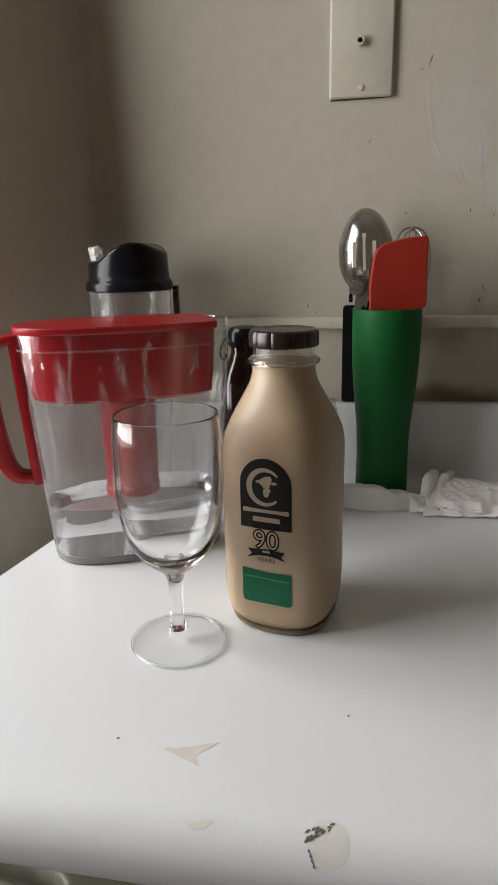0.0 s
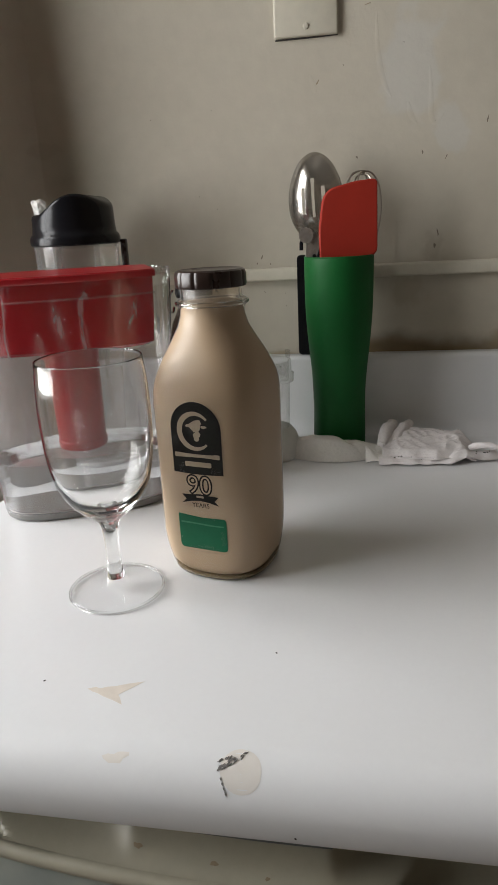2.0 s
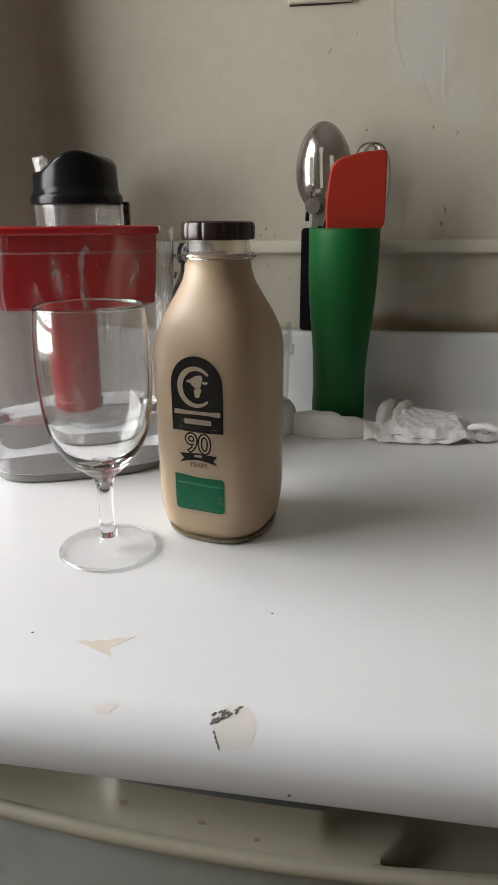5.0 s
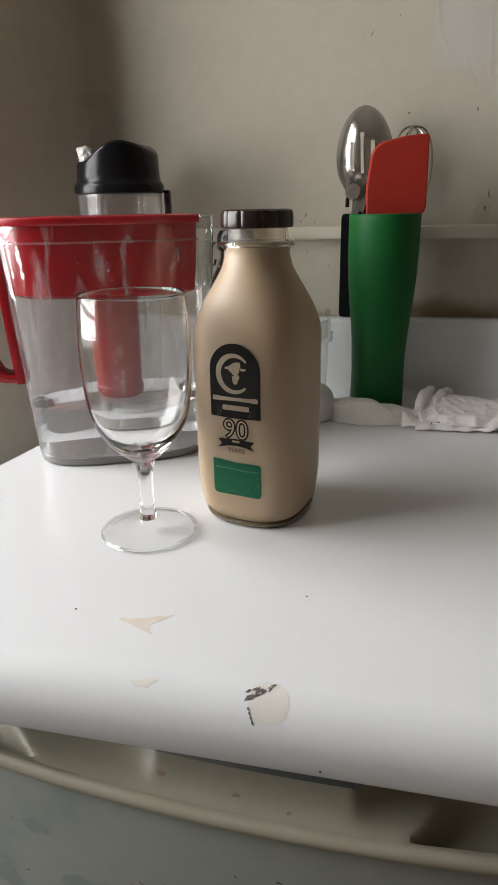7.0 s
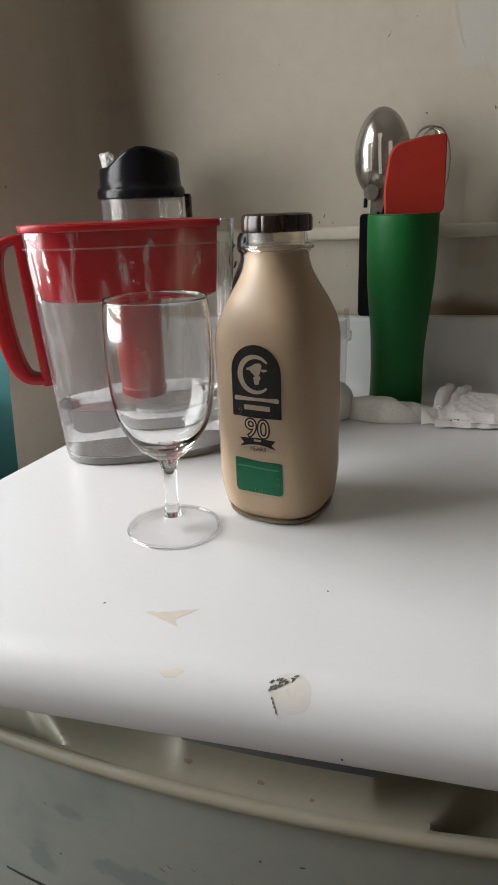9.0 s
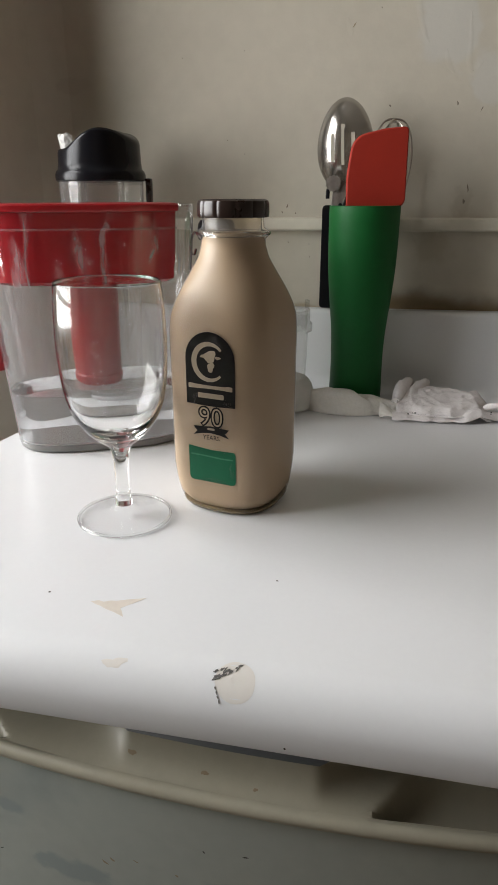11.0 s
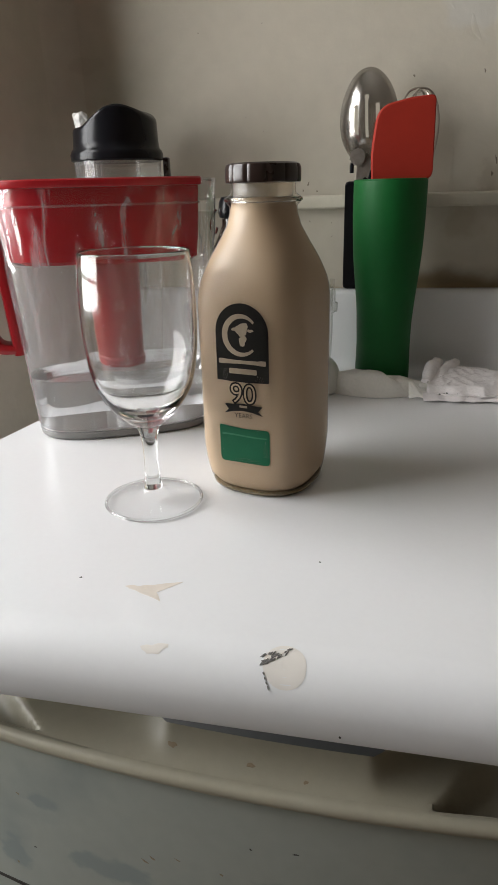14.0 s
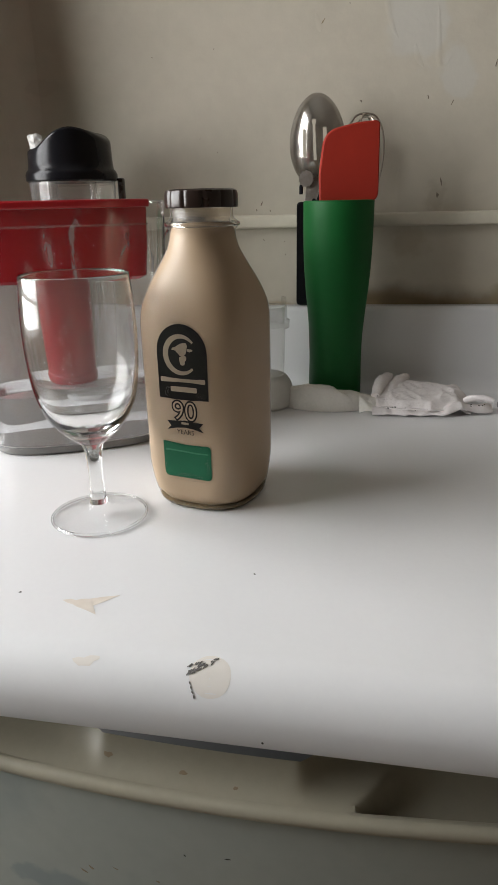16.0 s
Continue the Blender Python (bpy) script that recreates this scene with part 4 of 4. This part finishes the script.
for f in (1.0, 0.985, 0.94, 0.80, 0.55, 0.28):
    drop = {1.0: 0.004, 0.985: 0.0015, 0.94: 0.0}.get(f, 0.0)
    lid_loops.append([(0.0435 * f * math.cos(2 * math.pi * i / 64), 0.0435 * f * math.sin(2 * math.pi * i / 64), lid_top(0.0435 * f * math.cos(2 * math.pi * i / 64)) - drop) for i in range(64)])
part("lid", rings(lid_loops), BLACK, blender, "glossy black lid with a hump", True, 40)

paper = thing("paper_scrap", (-0.2765, 0.366, TOP + 0.2765), "crumpled white paper scrap on the blender lid", "paper")
pb = bmesh.new()
bmesh.ops.create_grid(pb, x_segments=14, y_segments=14, size=0.5)
for v in pb.verts:
    u, w = v.co.x, v.co.y + 0.5
    v.co = Vector((0.0135 * u + 0.003 * w * (u - 0.3), -0.004 + 0.006 * abs(u) + 0.0012 * noise.noise(Vector((4 * u, 4 * w, 2))), 0.0006 + 0.0145 * w + 0.0025 * w * noise.noise(Vector((3 * u, 7, 1)))))
bmesh.ops.solidify(pb, geom=pb.faces[:], thickness=0.0004)
part("sheet", pb, WHITE_PLASTIC, paper, "", True, 20)

# ---- green tumbler with utensils ----
CUP = (0.042, 0.402, TOP + 0.0005)
cup = thing("utensil_holder", CUP, "tall green plastic tumbler holding kitchen utensils", "tumbler")
prof = [(0.0290, 0.0), (0.0302, 0.002), (0.0302, 0.02), (0.0297, 0.045), (0.0300, 0.070), (0.0318, 0.095), (0.0345, 0.122), (0.0366, 0.148), (0.0376, 0.172), (0.0379, 0.195), (0.0380, 0.217)]
fine = [tuple(p)[:2] for p in smooth_curve([(r, z, 0) for r, z in prof], 3)]
fine += [(0.0376, 0.2184), (0.0368, 0.2184)] + [(r - 0.002, z) for r, z in fine[::-1][:-8]] + [(0.020, 0.006)]
part("wall", lathe(fine, 72), GREEN, cup, "", True, 50)
part("rim", moved(tube([(0.0372 * math.cos(2 * math.pi * k / 64), 0.0372 * math.sin(2 * math.pi * k / 64), 0.2183) for k in range(64)], 0.0009, 0.0009, 8, (0, 0, 1), True), pose(0, 0, 0)), GREEN, cup)


def in_cup(x, y, z, rx=0, ry=0, rz=0):
    return Matrix.Translation((CUP[0], CUP[1], TOP)) @ pose(x, y, z, rx, ry, rz)


def utensil(name, m, label, category):
    ob = new(name)
    ob.empty_display_size = 0.02
    ob.matrix_world = m
    return tagged(ob, label, category, group="utensils in the tumbler")


spoon = utensil("slotted_spoon", in_cup(-0.012, 0.006, 0.013, -2, -3.0, -8), "polished steel slotted serving spoon standing in the tumbler", "spoon")
sb = bmesh.new()
grid = []
NU, NV = 80, 110
for j in range(NV + 1):
    row = []
    for i in range(NU + 1):
        a, b = -1 + 2 * i / NU, -1 + 2 * j / NV
        x, z = a * math.sqrt(max(1 - b * b / 2, 0)), b * math.sqrt(max(1 - a * a / 2, 0))
        rr = min(x * x + z * z, 1)
        taper = 1 - 0.10 * z
        row.append(sb.verts.new((0.0305 * x * taper, -0.018 * (1 - rr) ** 0.7, 0.268 + 0.046 * z)))
    grid.append(row)
for j in range(NV):
    for i in range(NU):
        c = (grid[j][i].co + grid[j + 1][i + 1].co) / 2
        if any(abs(c.x - s) < 0.0018 and z0 < c.z - 0.268 < z1 for s, z0, z1 in ((-0.011, -0.017, 0.010), (0.0, -0.021, 0.018), (0.011, -0.017, 0.010))):
            continue
        sb.faces.new((grid[j][i], grid[j][i + 1], grid[j + 1][i + 1], grid[j + 1][i]))
bmesh.ops.solidify(sb, geom=sb.faces[:], thickness=0.0012)
part("bowl", sb, STEEL, spoon, "slotted steel bowl", True, 60)
part("handle", tube([(0, 0.002, 0.0), (0, 0.002, 0.12), (0, 0.0, 0.19), (0, -0.003, 0.226)], 0.006, 0.0016, 10), STEEL, spoon)

opener = utensil("can_opener", in_cup(-0.020, -0.004, 0.006, 0, -2, -10), "worn steel can opener with toothed wheel in the tumbler", "can opener")
part("jaw", plate(rounded([(-0.010, 0.175), (0.010, 0.175), (0.011, 0.225), (0.004, 0.240), (-0.006, 0.238), (-0.009, 0.215)], 0.003, 3), 0.002, None, 0.0004), WORN_STEEL, opener)
wheel = rings([[((0.0075 + (0.0012 if i % 2 else 0)) * math.cos(2 * math.pi * i / 28), y, 0.236 + (0.0075 + (0.0012 if i % 2 else 0)) * math.sin(2 * math.pi * i / 28)) for i in range(28)] for y in (-0.004, -0.001)])
part("cutting_wheel", moved(wheel, pose(-0.006, -0.001, 0)), WORN_STEEL, opener)
part("rivet", moved(lathe([(0.0022, 0), (0.0018, 0.001)], 14), pose(0.001, -0.001, 0.214, 90, 0, 0)), BLACK, opener)
for dx in (-0.005, 0.006):
    part("handle", tube([(dx, 0.0, 0.0), (dx, 0.0, 0.178)], 0.0035, 0.002, 10), BLACK if dx > 0 else STEEL, opener)
part("lever", tube([(-0.010, -0.002, 0.236), (-0.0125, -0.002, 0.228), (-0.0128, -0.002, 0.221)], 0.0022, 0.0016, 8), BLACK, opener)
part("lever", tube([(0.008, -0.002, 0.222), (0.004, -0.002, 0.210), (0.0, -0.002, 0.204)], 0.0015, 0.001, 8), BLACK, opener)

whisk = utensil("whisk", in_cup(0.0180, 0.016, 0.0025, 0, 1.5, 0), "small steel wire whisk standing in the tumbler", "whisk")
part("handle", tube([(0, 0, 0), (0, 0, 0.16)], 0.005, 0.005, 14), STEEL, whisk)
for k in range(3):
    a = math.pi * k / 3 + 0.15
    loop = [(0.004, 0.155), (0.010, 0.20), (0.0202, 0.25), (0.0198, 0.280), (0.0120, 0.298), (0, 0.302), (-0.0120, 0.298), (-0.0198, 0.280), (-0.0202, 0.25), (-0.010, 0.20), (-0.004, 0.155)]
    part("wire", tube(smooth_curve([(u * math.cos(a), u * math.sin(a), z - 0.0015 * k) for u, z in loop], 5), 0.0010, 0.0010, 8, (math.sin(a), -math.cos(a), 0.01)), WIRE, whisk)

spatula = utensil("spatula", in_cup(-0.001, -0.013, 0.006, 0.5, 0.3, 8), "red silicone spatula with a broad blade", "spatula")
outline = rounded([(-0.0205, 0.2110), (0.0410, 0.2120), (0.0392, 0.2895), (0.016, 0.2875), (-0.0170, 0.2800), (-0.0220, 0.240)], [0.003, 0.010, 0.0055, 0.005, 0.014, 0.008], 6)
part("blade", plate(outline, 0.006, None, 0.0018), RED_SILICONE, spatula, "flat red silicone blade")
part("handle", tube([(0, 0, 0.0), (0.001, 0, 0.12), (0.003, 0, 0.211)], 0.005, 0.004, 12), WHITE_PLASTIC, spatula)

case = thing("knife_sheath", (0.010, 0.4535, 1.0108), "black plastic sheath standing on the backsplash ledge", "sheath")
part("shell", moved(plate(rounded([(-0.0168, 0.0), (0.016, 0.0), (0.016, 0.118), (-0.0168, 0.118)], 0.005, 4), 0.011, None, 0.002), pose(0, 0, 0.0005)), BLACK, case)

# ---- small grinder jar behind the bottle ----
grinder = thing("grinder_cup", (-0.037, 0.366, TOP + 0.0005), "small clear grinder cup on a white base", "grinder")
part("base", lathe([(0.030, 0.0), (0.0325, 0.003), (0.0325, 0.020), (0.030, 0.028), (0.0255, 0.034), (0.022, 0.036)], 48), WHITE_PLASTIC, grinder, "white rounded base")
part("cup", lathe([(0.0225, 0.0362), (0.0235, 0.06), (0.0240, 0.088)], 48, False, False), JAR_CLEAR, grinder, "clear cup", True, 60)
part("collar", lathe([(0.0242, 0.088), (0.0285, 0.089), (0.0288, 0.097), (0.0262, 0.0985), (0.0260, 0.112), (0.0235, 0.112), (0.0232, 0.09)], 48, False, False), JAR_CLEAR, grinder, "clear collar")
for a in (0.5, 2.6, 4.7):
    part("lug", moved(box(-0.003, 0.003, -0.002, 0.002, 0.112, 0.121, 0.0008), pose(0.0245 * math.cos(a), 0.0245 * math.sin(a), 0, 0, 0, math.degrees(a) + 90)), JAR_CLEAR, grinder)


# ---- dark bottle between pitcher and milk ----
dark = thing("swing_top_bottle", (-0.108, 0.335, TOP + 0.0005), "dark brown glass bottle with a black stopper and wire", "bottle")
part("glass", lathe([(0.027, 0), (0.0295, 0.004), (0.030, 0.10), (0.029, 0.145), (0.0255, 0.160), (0.0195, 0.172), (0.0165, 0.180), (0.0165, 0.186)], 48), AMBER, dark, "dark brown glass body")
part("stopper", lathe([(0.015, 0.1862), (0.0185, 0.187), (0.0200, 0.191), (0.0190, 0.2015), (0.0165, 0.2060), (0.009, 0.2072)], 36), BLACK, dark, "black stopper")
for a in (0.2, math.pi + 0.2):
    part("wire", tube(smooth_curve([(0.0218 * math.cos(a), 0.0218 * math.sin(a), 0.195), (0.0265 * math.cos(a), 0.0265 * math.sin(a), 0.186), (0.0275 * math.cos(a), 0.0275 * math.sin(a), 0.176), (0.0235 * math.cos(a), 0.0235 * math.sin(a), 0.172), (0.0215 * math.cos(a), 0.0215 * math.sin(a), 0.178)], 5), 0.0012, 0.0012, 8, (math.sin(a), -math.cos(a), 0.02)), STEEL, dark)


# ---- cloths ----
def cloth(nx, ny, place, thick, low=0.0005):
    """A sheet with two faces and a hem, laid by a function of (s, t)."""
    bm = bmesh.new()
    pts = [[Vector(place(i / nx, j / ny)) for i in range(nx + 1)] for j in range(ny + 1)]
    top = [[bm.verts.new(p) for p in row] for row in pts]
    bot = [[bm.verts.new((p.x, p.y, max(p.z - thick, low))) for p in row] for row in pts]
    for j in range(ny):
        for i in range(nx):
            bm.faces.new((top[j][i], top[j][i + 1], top[j + 1][i + 1], top[j + 1][i]))
            bm.faces.new((bot[j][i], bot[j + 1][i], bot[j + 1][i + 1], bot[j][i + 1]))
    rim = [(0, i) for i in range(nx)] + [(j, nx) for j in range(ny)] + [(ny, nx - i) for i in range(nx)] + [(ny - j, 0) for j in range(ny)]
    for k in range(len(rim)):
        (a, b), (c, d) = rim[k], rim[(k + 1) % len(rim)]
        bm.faces.new((top[a][b], bot[a][b], bot[c][d], top[c][d]))
    return bm


def crease(x, y, seed):
    """Folds with sharp ridges and soft valleys."""
    a = 1 - abs(noise.noise(Vector((x * 48 + y * 20, y * 30, seed)))) * 2.4
    b = 1 - abs(noise.noise(Vector((x * 95 - y * 60, y * 90, seed + 5)))) * 2.2
    return 0.65 * max(a, -0.3) + 0.25 * max(b, -0.3)


def towel_fold(s, t):
    """A strip of paper towel folded over itself: up a steep front, over a soft ridge and down behind; its far end narrows to a wing."""
    x = -0.024 + 0.114 * s + 0.006 * t * s
    front = 0.362 - 0.016 * math.sin(math.pi * min(s * 1.1, 1)) - 0.012 * s
    high = 0.0235 * (0.80 + 0.35 * math.sin(math.pi * min(s * 1.25, 1)) - 0.30 * max(0, (s - 0.72) / 0.28))
    rise = min(t / 0.42, 1)
    z = high * math.sin(rise * math.pi / 2) ** 0.8 * (1 - 0.75 * max(0, (t - 0.5) / 0.5) ** 1.6)
    tuck = 0.0045 * max(0, 1 - abs((s - 0.62) - 0.45 * (0.5 - t)) / 0.10)
    z += 0.0022 * crease(x * 0.7, t * 0.03, 3) - tuck * math.sin(math.pi * min(t * 1.3, 1))
    y = front + 0.006 * rise + 0.030 * max(0, t - 0.30) * (1 - 0.4 * max(0, s - 0.7) / 0.3)
    return (x, y, max(z, 0.0018))


def towel_wing(s, t):
    """The loose corner that stands up at the far end."""
    x = 0.070 + 0.020 * s
    return (x, 0.338 + 0.008 * t - 0.004 * s, 0.0020 + (0.0135 - 0.005 * s) * t + 0.003 * math.sin(3 * s + 2 * t))


towel = thing("paper_towel", (0, 0, TOP), "folded white paper towel lying against the tumbler", "paper towel")
part("fold", cloth(80, 36, towel_fold, 0.0012), TOWEL, towel, "", True, 60)
part("wing", cloth(16, 12, towel_wing, 0.0010), TOWEL, towel, "upturned loose corner", True, 60)


def lower(s, t):
    """The hem of the rag: a loop of cloth along the front, rising at its far end."""
    x = 0.084 + 0.128 * s
    y = 0.320 + 0.020 * t + 0.016 * max(0, (s - 0.55) / 0.45) ** 1.4 + 0.003 * noise.noise(Vector((9 * s, 2, 0)))
    arch_up = 0.006 * max(0, 1 - abs(s - 0.73) / 0.15)
    z = 0.0030 + arch_up + 0.0062 * math.sin(math.pi * min(max(t, 0), 1)) * (0.8 + 0.5 * noise.noise(Vector((7 * s, 5, 1)))) + 0.0012 * crease(x, y, 21)
    return (x, y, max(z, 0.0016))


def upper(s, t):
    """The main drape over the hem, heaped at the back."""
    x = 0.088 + 0.100 * s + 0.010 * t * (1 - s) + 0.004 * noise.noise(Vector((3 * t, 8, 2)))
    y = 0.330 + 0.066 * t - 0.008 * math.sin(math.pi * s) * (1 - t) + 0.004 * noise.noise(Vector((6 * s, 3, 4)))
    heap = 0.0105 + 0.0125 * min(1, 1.6 * t) * (1 - 0.45 * s) - 0.010 * max(0, (s - 0.86) / 0.14) ** 2 - 0.012 * max(0, (t - 0.85) / 0.15) ** 2
    z = heap + 0.0036 * crease(x, y, 31) - 0.005 * max(0, 1 - t / 0.12)
    return (x, y, max(z, 0.0080 if s < 0.9 else 0.003))


def roll_at(x0, y0, x1, y1, r, seed):
    """A finger of twisted cloth."""
    pts = [(x0 + (x1 - x0) * k / 14, y0 + (y1 - y0) * k / 14, r + 0.003 + 0.010 * math.sin(math.pi * (0.1 + 0.6 * k / 14))) for k in range(15)]
    bm = tube(pts, lambda t: r * (0.35 + 0.65 * math.sin(math.pi * min(max(0.12 + 0.76 * t, 0), 1))), None, 18, (0, 0, 1))
    for v in bm.verts:
        v.co += Vector((0, 0, 1)) * 0.0038 * crease(v.co.x, v.co.y + v.co.z, seed)
    return bm


rag = thing("cleaning_rag", (0, 0.010, TOP), "crumpled white cotton rag with a dark printed edge", "rag")
part("hem", cloth(90, 20, lower, 0.0015), RAG, rag, "rolled hem", True, 60)
part("drape", cloth(90, 60, upper, 0.0015), RAG, rag, "crumpled upper fold", True, 60)
part("twist", roll_at(0.088, 0.345, 0.106, 0.405, 0.0085, 41), RAG, rag, "twisted corner", True, 60)
part("twist", roll_at(0.104, 0.355, 0.126, 0.408, 0.0075, 42), RAG, rag, "twisted corner", True, 60)
part("twist", roll_at(0.182, 0.342, 0.211, 0.331, 0.0042, 43), RAG, rag, "bunched end", True, 60)
for k in range(26):
    rng = random.Random(700 + k)
    s_ = 0.12 + 0.30 * rng.random() if k < 20 else 0.80 + 0.15 * rng.random()
    x, y, z = lower(s_, 0.25 + 0.5 * rng.random())
    part("print_mark", moved(lathe([(0.0012 * rng.uniform(0.4, 1.2), 0.0), (0.0006, 0.0005)], 7), pose(x, y, z + 0.0001, 40, 0, rng.uniform(0, 90))), SCUFF, rag)

# ---- beyond the wall return ----
crate = thing("red_box", (-0.855, 0.62, 0.0), "red cardboard box standing against the teal wall", "box")
part("carton", box(-0.12, 0.12, -0.10, 0.10, 0.0, 0.815, 0.003), RED, crate)
for z0, z1, u0, u1 in ((0.735, 0.75, 0.03, 0.10), (0.715, 0.724, 0.05, 0.10)):
    part("print_bar", box(u0, u1, -0.1008, -0.1002, z0, z1), WHITE_PLASTIC, crate, "pale printed bar")
